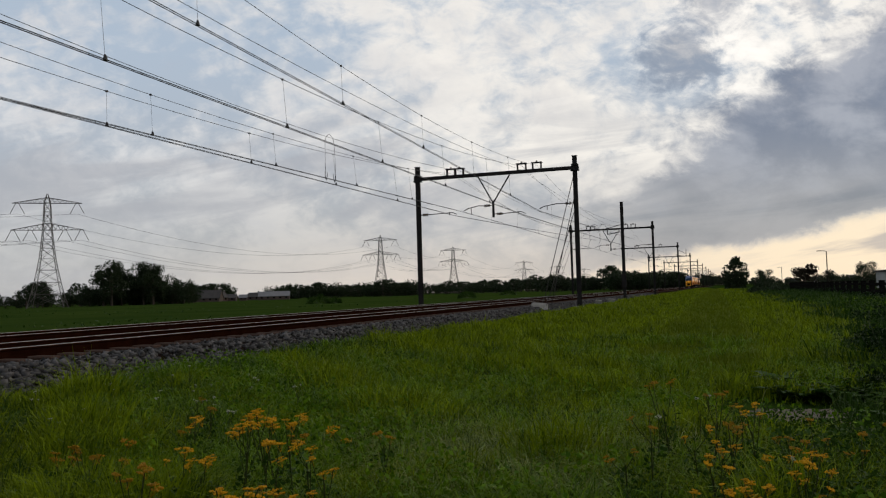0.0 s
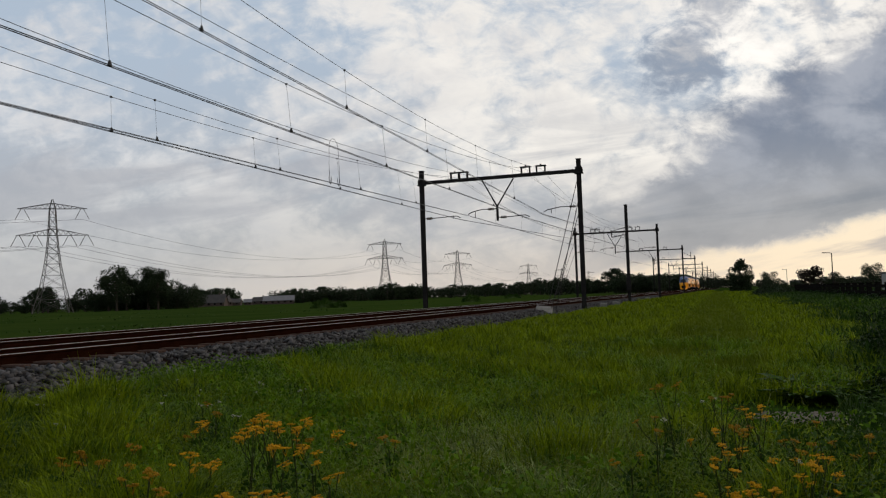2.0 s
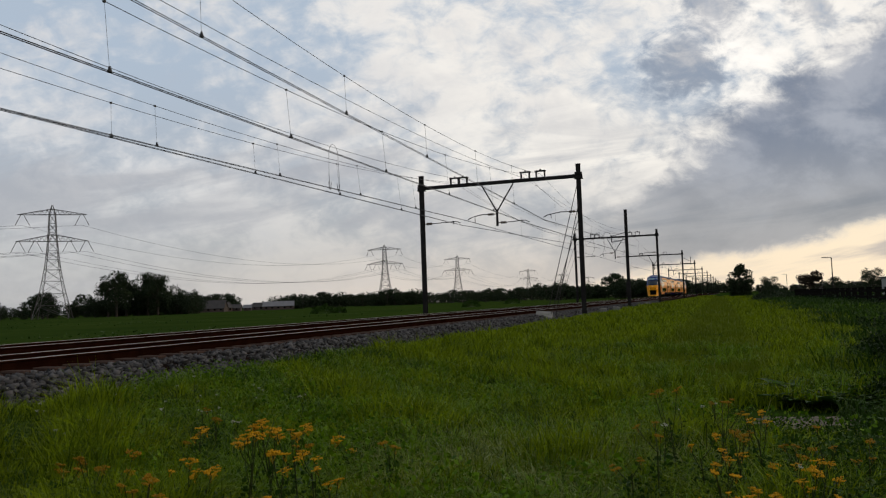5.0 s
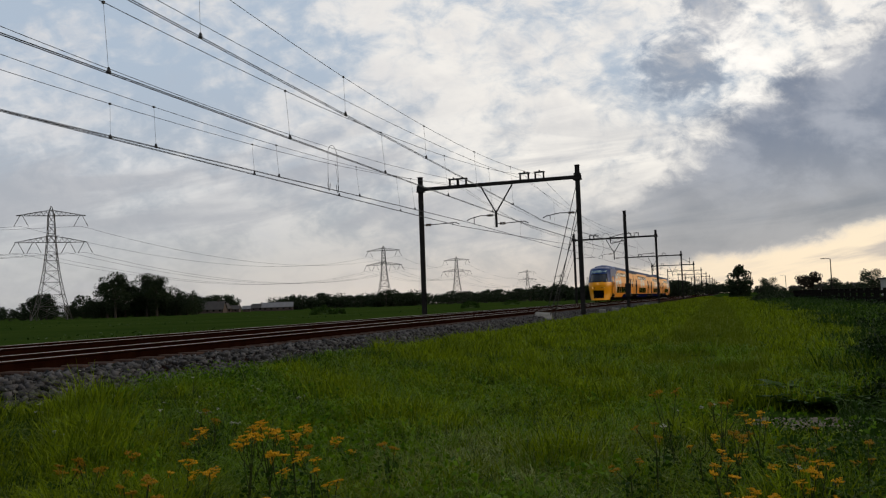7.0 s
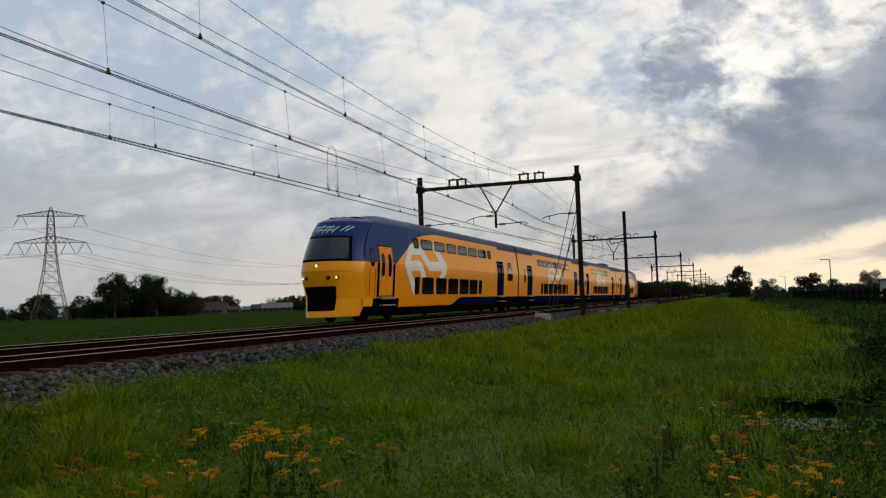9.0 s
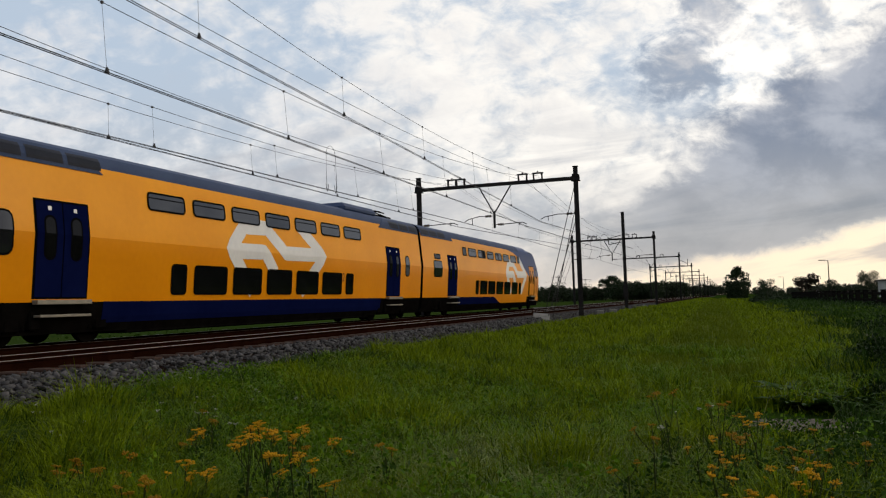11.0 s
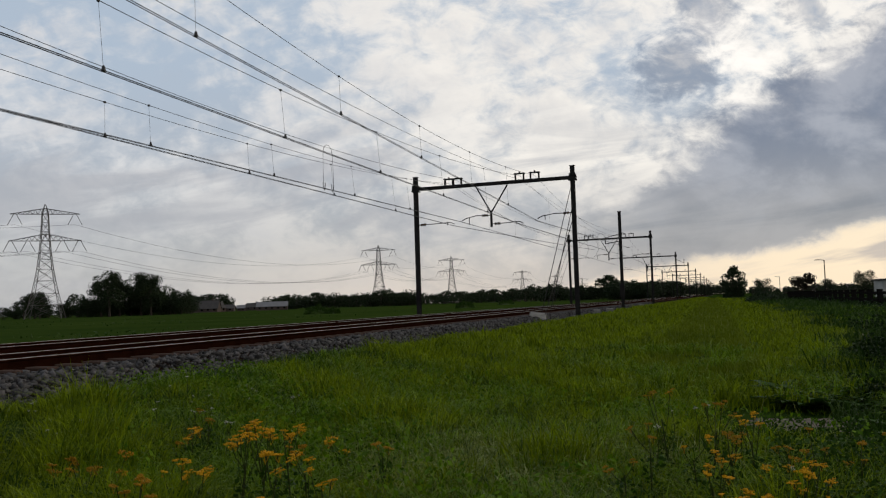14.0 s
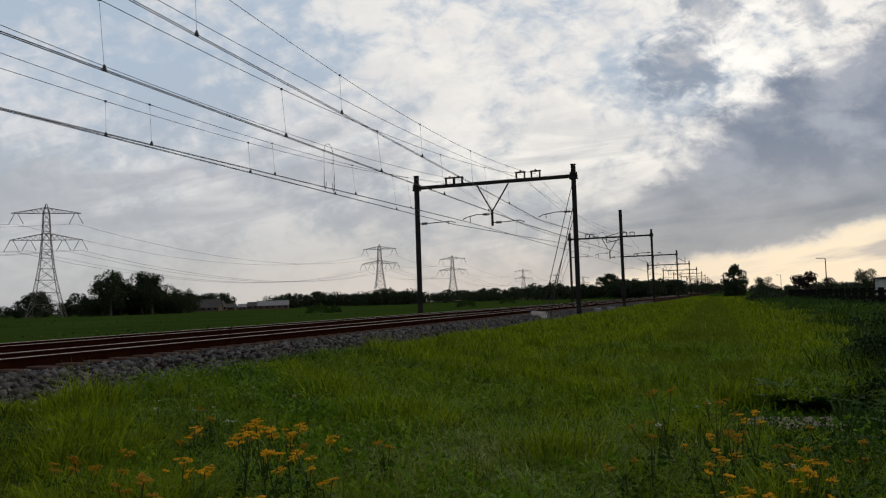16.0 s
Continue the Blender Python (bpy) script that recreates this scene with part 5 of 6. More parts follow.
def pylon(b, d, h, turn):
    """Lattice tower with two cross-arms; insulators hang in V pairs."""
    x, y = bearing(b, d)
    p = empty("pylon", "tall galvanised lattice pylon carrying power lines over the fields", "pylon", "power line pylons", pose(x, y, FIELD_Z, 0, 0, turn))
    th = 0.12 if d < 500 else 0.15
    lev = [(0.0, 6.6), (0.12, 5.3), (0.22, 4.3), (0.33, 3.4), (0.43, 2.7), (0.52, 2.25), (0.60, 1.9), (0.68, 1.65), (0.76, 1.4), (0.84, 1.25), (0.92, 1.1), (1.0, 0.15)]
    bm = bmesh.new()
    cr = lambda k, i: Vector((((-1, 1, 1, -1)[i]) * lev[k][1], ((-1, -1, 1, 1)[i]) * lev[k][1], lev[k][0] * h))
    for k in range(len(lev) - 1):
        for i in range(4):
            bar(bm, cr(k, i), cr(k + 1, i), th * 1.5)
            j = (i + 1) % 4
            if k < len(lev) - 2:
                bar(bm, cr(k, i), cr(k + 1, j), th)
                bar(bm, cr(k, j), cr(k + 1, i), th)
                bar(bm, cr(k + 1, i), cr(k + 1, j), th)
    part("tower", bm, "zinc", p)
    for zf, half, rise in ((0.68, 13.2, 0.06), (0.915, 12.6, 0.05)):
        bm = bmesh.new()
        z, zt = zf * h, (zf + rise) * h
        for sy in (-1, 1):
            wb = 1.2
            for sx in (-1, 1):
                bar(bm, (0, sy * wb, z), (sx * half, sy * 0.1, z), th * 1.3)
                bar(bm, (0, sy * wb, zt), (sx * half, sy * 0.1, z + 0.1), th * 1.3)
                for i in range(7):
                    a, c = i / 7, (i + 1) / 7
                    za = zt + (z - zt) * a
                    zc = zt + (z - zt) * (c)
                    bar(bm, (sx * half * a, sy * wb * (1 - a), za), (sx * half * (a + c) / 2, sy * wb * (1 - (a + c) / 2), z), th * 0.8)
                    bar(bm, (sx * half * (a + c) / 2, sy * wb * (1 - (a + c) / 2), z), (sx * half * c, sy * wb * (1 - c), zc), th * 0.8)
        arm_ = part("cross_arm", bm, "zinc", p)
        for xx in ((-12.4, -6.2, 6.2, 12.4) if zf < 0.8 else (-10.8, 10.8)):
            for s in (-1, 1):
                bm = bmesh.new()
                bar(bm, (xx + s * 0.5, 0, z), (xx + s * 2.6, 0, z - 4.2), th * 1.6)
                part("insulator", bm, "porcelain", arm_)
    return (x, y, turn)


PYLONS = [pylon(44.3, 361, 45, 36), pylon(23.1, 613, 45, 14), pylon(18.1, 790, 45, 10), pylon(13.25, 1215, 45, 8), pylon(11.0, 1520, 45, 6), pylon(9.2, 1800, 45, 6)]


def line_wires():
    def hang(P, off, z):
        x, y, turn = P
        a = radians(turn)
        return Vector((x + math.cos(a) * off, y + math.sin(a) * off, FIELD_Z + z))
    before = (-360.0, -60.0, 50)
    seq = [before] + PYLONS
    for off, z in ((-10.8, 37.0), (10.8, 37.0), (-12.4, 26.5), (-6.2, 26.5), (6.2, 26.5), (12.4, 26.5)):
        bm = bmesh.new()
        for i, (A, B) in enumerate(zip(seq, seq[1:])):
            p, q = hang(A, off, z), hang(B, off, z)
            sag = (9, 11, 6, 9, 8, 8)[i]
            tube(bm, [p + (q - p) * t / 20 + Vector((0, 0, -4 * sag * (t / 20) * (1 - t / 20))) for t in range(21)], 0.05 if i < 2 else 0.06)
        tagged(obj("power_line", bm, "wire"), "thin sagging high-voltage power line between pylons", "power line", "power lines")


line_wires()


def house(b, d, w, l, wall, ridge, turn, wallm="brick", roofm="tile", chimney=True, label="far farmhouse with a dark tiled gable roof", cat="house", z=FIELD_Z):
    x, y = bearing(b, d)
    h = empty(cat.replace(" ", "_"), label, cat, "far buildings", pose(x, y, z, 0, 0, turn))
    bm = bmesh.new()
    box(bm, -l / 2, l / 2, -w / 2, w / 2, -0.3, wall)
    for s in (-1, 1):
        bm.faces.new([bm.verts.new(p) for p in ((s * l / 2, -w / 2, wall), (s * l / 2, w / 2, wall), (s * l / 2, 0, ridge - 0.15))])
    part("wall", bm, wallm, h)
    bm = bmesh.new()
    for s in (-1, 1):
        v = [(-l / 2 - 0.4, s * (w / 2 + 0.4), wall - 0.25), (l / 2 + 0.4, s * (w / 2 + 0.4), wall - 0.25), (l / 2 + 0.4, 0, ridge), (-l / 2 - 0.4, 0, ridge)]
        lo = [bm.verts.new(p) for p in v]
        up = [bm.verts.new((p[0], p[1], p[2] + 0.2)) for p in v]
        bm.faces.new(lo)
        bm.faces.new(up)
        for i in range(4):
            bm.faces.new((lo[i], lo[(i + 1) % 4], up[(i + 1) % 4], up[i]))
    rf = part("roof", bm, roofm, h)
    if chimney:
        bm = bmesh.new()
        box(bm, l / 4 - 0.4, l / 4 + 0.4, -0.4, 0.4, ridge - 0.8, ridge + 1.3, 0.03)
        part("chimney", bm, "brick", rf)
    n = max(2, int(l / 3.5))
    for i in range(n):
        for s in (-1, 1):
            bm = bmesh.new()
            cx = -l / 2 + l * (i + 0.5) / n
            box(bm, cx - 0.6, cx + 0.6, s * w / 2 - 0.06, s * w / 2 + 0.06, 0.9, min(2.3, wall - 0.2), 0.02)
            part("window", bm, "glass", h)
    return h


house(34.6, 530, 10, 15, 2.2, 7.0, 20)
plant_tree(35.6, 505, 9, 1)
plant_tree(34.5, 560, 13, 0)
house(34.1, 540, 8, 11, 2.4, 6.0, 70)
house(33.3, 545, 8, 9, 2.0, 4.2, 25, "brick", "tile", False, "low dark farm shed beside the farmhouse", "shed")
house(32.4, 560, 6, 5, 2.0, 3.8, 30, "brick", "slate", False, "low farm shed with a pale roof", "shed")
house(31.6, 640, 8, 10, 2.4, 5.4, 10)
house(30.35, 540, 11, 19, 2.4, 5.2, 28, "brick", "slate", False, "long farm barn with a pale grey roof", "barn")
house(21.9, 690, 9, 13, 3.5, 8.0, 40)
house(26.8, 760, 9, 12, 3.0, 6.5, 10)
for i, b in enumerate((-3.9, -5.2, -6.7, -7.3, -7.7, -8.9)):
    house(b, 720 + 22 * (i % 3), 8, 9 + i % 3 * 3, 2.2, 4.6 + (i % 2), 15 * i, "render" if i % 3 == 1 else "brick", "tile", i % 2 == 0, z=-0.9)


def street_lamp(b, d, h=8.0):
    x, y = bearing(b, d)
    s = empty("street_lamp", "slim grey street lamp with one arm beside a road", "street lamp", "street lamps", pose(x, y, -0.9))
    bm = bmesh.new()
    bmesh.ops.create_cone(bm, cap_ends=True, segments=10, radius1=0.14, radius2=0.09, depth=h, matrix=Matrix.Translation((0, 0, h / 2)))
    part("pole", bm, "steel", s)
    bm = bmesh.new()
    tube(bm, [(0, 0, h - 0.1), (-0.25, 0, h + 0.05), (-1.2, 0, h + 0.1)], 0.07, 6)
    part("arm", bm, "steel", s)
    bm = bmesh.new()
    box(bm, -1.9, -1.0, -0.16, 0.16, h + 0.02, h + 0.18, 0.04)
    part("lamp_head", bm, "steel", s)


street_lamp(-6.0, 196)
street_lamp(-3.35, 385)

# small flat-roofed service hut at the edge of the view
hx, hy = bearing(-9.6, 128)
hut = empty("service_hut", "small pale service hut with a flat dark roof behind the fence", "hut", "", pose(hx, hy, -0.95, 0, 0, 12))
bm = bmesh.new()
box(bm, -1.6, 1.6, -1.5, 1.5, -0.2, 2.65, 0.02)
part("wall", bm, "render", hut)
bm = bmesh.new()
box(bm, -1.85, 1.85, -1.75, 1.75, 2.65, 2.9, 0.03)
part("roof", bm, "tile", hut)
bm = bmesh.new()
box(bm, -0.9, 0.0, -1.56, -1.48, 0.0, 2.1, 0.02)
part("door", bm, "paint_white", hut)


# ---------------------------------------------------------------- fence and hedge along the verge
def fence():
    f = empty("fence", "dark backlit timber fence overgrown with weeds along the meadow", "fence")
    pm = bpy.data.meshes.new("post")
    bm = bmesh.new()
    box(bm, -0.15, 0.15, -0.11, 0.11, -0.5, 1.55, 0.02)
    box(bm, -0.165, 0.165, -0.125, 0.125, 1.55, 1.62, 0.01)
    bm.to_mesh(pm)
    bm.free()
    pm.materials.append(M["fence"])
    rm = bpy.data.meshes.new("board")
    bm = bmesh.new()
    box(bm, -0.02, 0.02, 0.07, 3.33, -0.09, 0.09, 0.005)
    bm.to_mesh(rm)
    bm.free()
    rm.materials.append(M["fence"])
    for i in range(30):
        y = 26 + i * 3.4
        p = new("post", pm)
        p.parent = f
        p.matrix_basis = pose(8.4, y, -1.0, trng.uniform(-1.5, 1.5), trng.uniform(-1.5, 1.5), trng.uniform(-5, 5))
        for z in (0.55, 1.0, 1.4):
            r = new("board", rm)
            r.parent = f
            r.matrix_basis = pose(8.33, y, -1.0 + z, trng.uniform(-0.5, 0.5), 0, 0)


fence()


def hedge(name, x0, x1, y0, y1, h, n, leaf, mat, seed, label, ragged=0.35, z=-0.95):
    rng = np.random.default_rng(seed)
    y = rng.uniform(y0, y1, n)
    x = rng.uniform(x0, x1, n)
    top = h * (1 - ragged + ragged * (0.5 + 0.5 * np.sin(y * 1.3 + seed) * np.sin(y * 0.37 + 2 * seed) + 0.3 * np.sin(y * 4.1)))
    zz = z + top * rng.uniform(0.0, 1.0, n) ** 0.6
    o = new(name, quads_mesh(name, np.stack([x, y, zz], 1), leaf * rng.uniform(0.6, 1.5, n), mat, seed))
    return tagged(o, label, "hedge", kind="stuff")


hedge("hedge", 8.8, 11.0, 24, 210, 1.15, 34000, 0.15, "bramble", 31, "dense dark hedge growing behind the fence")
hedge("hedge", 7.5, 8.2, 18, 110, 0.95, 12000, 0.11, "bramble", 36, "dark climbing growth against the fence", 0.75)
hedge("hedge", 6.0, 8.0, 12, 95, 0.8, 24000, 0.085, "weed", 32, "rank dark weeds growing in front of the fence", 0.6)
hedge("hedge", 4.0, 6.2, 17, 60, 0.45, 13000, 0.065, "weed", 33, "dark nettles and low brambles at the meadow edge", 0.75)
hedge("hedge", 3.5, 5.6, 17, 28, 0.80, 26000, 0.06, "bramble", 34, "dark bramble thicket at the meadow edge", 0.7)


def field_tufts():
    rng = np.random.default_rng(51)
    n = 4500
    y = 40 * (400 / 40) ** rng.uniform(0, 1, n)
    x = -24 - rng.uniform(0, 1, n) * (20 + y * 0.9)
    ok = patch_field(x, y) > 0.62
    x, y = x[ok], y[ok]
    c = np.stack([x, y, np.full(len(x), FIELD_Z + 0.08)], 1) + rng.normal(0, 0.15, (len(x), 3)) * np.array([3, 3, 0.5])
    tagged(new("field_tufts", quads_mesh("field_tufts", c, rng.uniform(0.12, 0.42, len(x)), "weed", 52)), "darker rough tufts scattered over the pasture", "grass", kind="stuff")


def patch_field(x, y):
    return 0.5 + 0.3 * np.sin(x * 0.21 + 1) * np.cos(y * 0.17) + 0.25 * np.sin(x * 0.07 - y * 0.05)


field_tufts()
hedge("hedge", 2.1, 3.2, 12, 20, 0.5, 7000, 0.06, "bramble", 38, "low dark brambles spreading into the meadow", 0.7)
hedge("hedge", 2.0, 3.5, 12.6, 18.5, 0.80, 17000, 0.06, "bramble", 39, "dark ragged bramble clump at the meadow edge", 0.8)
hedge("hedge", 1.55, 3.3, 11.2, 13.4, 0.42, 9000, 0.05, "bramble", 45, "low dark brambles behind the bare earth", 0.6, -0.82)
hedge("hedge", 4.2, 7.6, 26, 60, 0.7, 16000, 0.075, "herb", 40, "olive leafy weeds growing in front of the fence", 0.7)
hedge("hedge", 0.25, 1.5, 4.3, 8.2, 0.42, 9000, 0.035, "weed", 44, "low dark leafy herbs growing among the ragwort", 0.8, -0.80)


# ---------------------------------------------------------------- sleepers and ballast
def sleepers():
    bm = bmesh.new()
    box(bm, -1.26, 1.26, -0.13, 0.13, -0.40, -0.15, 0.02)
    me = bpy.data.meshes.new("sleeper")
    bm.to_mesh(me)
    bm.free()
    me.materials.append(M["sleeper"])
    rest_v, rest_f = [], []
    for cx in (TRACK_NEAR, TRACK_FAR):
        for i in range(-60, 420):
            y = i * 0.6
            if -5 <= i < 145:
                s = new("sleeper", me)
                s.parent = bed
                s.location = (cx, y, 0)
            else:
                b0 = len(rest_v)
                rest_v += [(cx + sx * 1.26, y + sy * 0.13, z) for z in (-0.4, -0.175) for sx, sy in ((-1, -1), (1, -1), (1, 1), (-1, 1))]
                rest_f += [(b0 + 4, b0 + 5, b0 + 6, b0 + 7)] + [(b0 + k, b0 + (k + 1) % 4, b0 + 4 + (k + 1) % 4, b0 + 4 + k) for k in range(4)]
    tagged(raw("sleepers", rest_v, rest_f, "sleeper", bed), kind="stuff")


sleepers()


def bed_z(x):
    prof = [(-19.2, -1.05), (-17.5, -0.33), (-17.0, -0.22), (-9.2, -0.22), (-8.9, -0.30), (-8.2, -0.58), (-7.7, -0.62)]
    return np.interp(x, [p[0] for p in prof], [p[1] for p in prof])


def stones(n, x0, x1, y0, y1, r0, r1, seed, power):
    """Broken angular stones lying on the bed."""
    rng = np.random.default_rng(seed)
    x = rng.uniform(x0, x1, n)
    y = y0 + (y1 - y0) * rng.uniform(0, 1, n) ** power
    r = rng.uniform(r0, r1, n)
    z = bed_z(x) + r * rng.uniform(-0.2, 0.6, n)
    base = np.array([(1, 0, 0), (-1, 0, 0), (0, 1, 0), (0, -1, 0), (0, 0, 1), (0, 0, -1)], float)
    v = base[None] * rng.uniform(0.55, 1.25, (n, 6, 1)) + rng.normal(0, 0.25, (n, 6, 3))
    q = rng.normal(size=(n, 4))
    q /= np.linalg.norm(q, axis=1)[:, None]
    w, a, b, c = q.T
    R_ = np.stack([np.stack([1 - 2 * (b * b + c * c), 2 * (a * b - w * c), 2 * (a * c + w * b)], 1), np.stack([2 * (a * b + w * c), 1 - 2 * (a * a + c * c), 2 * (b * c - w * a)], 1), np.stack([2 * (a * c - w * b), 2 * (b * c + w * a), 1 - 2 * (a * a + b * b)], 1)], 1)
    v = np.einsum("nij,nkj->nki", R_, v) * r[:, None, None] * np.array([1, 1, 0.75]) + np.stack([x, y, z], 1)[:, None]
    tri = np.array([(0, 2, 4), (2, 1, 4), (1, 3, 4), (3, 0, 4), (2, 0, 5), (1, 2, 5), (3, 1, 5), (0, 3, 5)])
    f = (tri[None] + (np.arange(n) * 6)[:, None, None]).reshape(-1, 3)
    me = bpy.data.meshes.new("ballast_stones")
    me.vertices.add(n * 6)
    me.vertices.foreach_set("co", v.astype(np.float32).ravel())
    me.loops.add(len(f) * 3)
    me.loops.foreach_set("vertex_index", f.astype(np.int32).ravel())
    me.polygons.add(len(f))
    me.polygons.foreach_set("loop_start", np.arange(0, len(f) * 3, 3, dtype=np.int32))
    me.materials.append(M["ballast"])
    me.update(calc_edges=True)
    o = new("ballast_stones", me)
    o.parent = bed
    tagged(o, "loose broken grey ballast stones", kind="stuff")


stones(15000, -9.65, -7.75, 6, 46, 0.03, 0.080, 5, 1.35)
stones(9000, -9.75, -8.0, 46, 110, 0.04, 0.07, 6, 1.2)
stones(9000, -17.0, -9.75, 6, 60, 0.02, 0.04, 7, 1.3)


# ---------------------------------------------------------------- grass
def ground_height(x, y):
    return np.array([ground_z(a, b) for a, b in zip(x, y)])


def blades(name, x, y, h, w, lean, mat, seed, label):
    rng = np.random.default_rng(seed)
    n = len(x)
    z = ground_height(x, y) - 0.02
    az = rng.uniform(0, 2 * np.pi, n)
    fa = rng.uniform(0, 2 * np.pi, n)
    side = np.stack([np.cos(fa), np.sin(fa), np.zeros(n)], 1) * w[:, None] / 2
    d = np.stack([np.cos(az), np.sin(az), np.zeros(n)], 1) * (lean * h)[:, None]
    p = np.stack([x, y, z], 1)
    up = np.array([0, 0, 1.0])
    mid = p + d * 0.35 + up * (h * 0.62)[:, None]
    tip = p + d + up * (h * (1 - 0.3 * lean))[:, None]
    v = np.stack([p - side, p + side, mid + side * 0.8, mid - side * 0.8, tip], 1).reshape(-1, 3)
    base = np.arange(n)[:, None] * 5
    loops = np.concatenate([base + np.array([0, 1, 2, 3]), base + np.array([3, 2, 4])], 1).ravel()
    starts = (np.arange(n)[:, None] * 7 + np.array([0, 4])).ravel()
    me = bpy.data.meshes.new(name)
    me.vertices.add(n * 5)
    me.vertices.foreach_set("co", v.astype(np.float32).ravel())
    me.loops.add(len(loops))
    me.loops.foreach_set("vertex_index", loops.astype(np.int32))
    me.polygons.add(len(starts))
    me.polygons.foreach_set("loop_start", starts.astype(np.int32))
    me.materials.append(M[mat])
    me.update(calc_edges=True)
    return tagged(new(name, me), label, "grass", kind="stuff")


def arching(name, x, y, h, w, reach, mat, seed, label):
    """Long grass leaves that rise, bend over and droop at the tip."""
    rng = np.random.default_rng(seed)
    n, k = len(x), 6
    z = ground_height(x, y) - 0.02
    az = rng.uniform(0, 2 * np.pi, n)
    fwd = np.stack([np.cos(az), np.sin(az), np.zeros(n)], 1)
    twist = az + np.pi / 2 + rng.normal(0, 0.35, n)
    side = np.stack([np.cos(twist), np.sin(twist), rng.normal(0, 0.25, n)], 1)
    rows = []
    for i in range(k):
        t = i / (k - 1)
        c = np.stack([x, y, z], 1) + fwd * (reach * h * t ** 1.7)[:, None]
        c[:, 2] += h * (1.55 * t - (0.55 + 0.5 * reach) * t ** 2.4)
        hw = (w * (1.0, 1.0, 0.95, 0.8, 0.55, 0.08)[i] / 2)[:, None]
        rows += [c - side * hw, c + side * hw]
    v = np.stack(rows, 1).reshape(-1, 3)
    quad = np.concatenate([np.array([2 * i, 2 * i + 1, 2 * i + 3, 2 * i + 2]) for i in range(k - 1)])
    loops = (np.arange(n)[:, None] * 2 * k + quad[None]).ravel()
    me = bpy.data.meshes.new(name)
    me.vertices.add(n * 2 * k)
    me.vertices.foreach_set("co", v.astype(np.float32).ravel())
    me.loops.add(len(loops))
    me.loops.foreach_set("vertex_index", loops.astype(np.int32))
    me.polygons.add(n * (k - 1))
    me.polygons.foreach_set("loop_start", np.arange(0, len(loops), 4, dtype=np.int32))
    me.polygons.foreach_set("use_smooth", np.ones(n * (k - 1), dtype=bool))
    me.materials.append(M[mat])
    me.update(calc_edges=True)
    return tagged(new(name, me), label, "grass", kind="stuff")


def patch(x, y, f, seed):
    return 0.5 + 0.25 * (np.sin(x * f + seed) * np.cos(y * f * 0.8 + seed * 2) + np.sin((x + y) * f * 0.53 + seed * 3) + 0.6 * np.sin(x * f * 2.3 - y * f * 1.7))


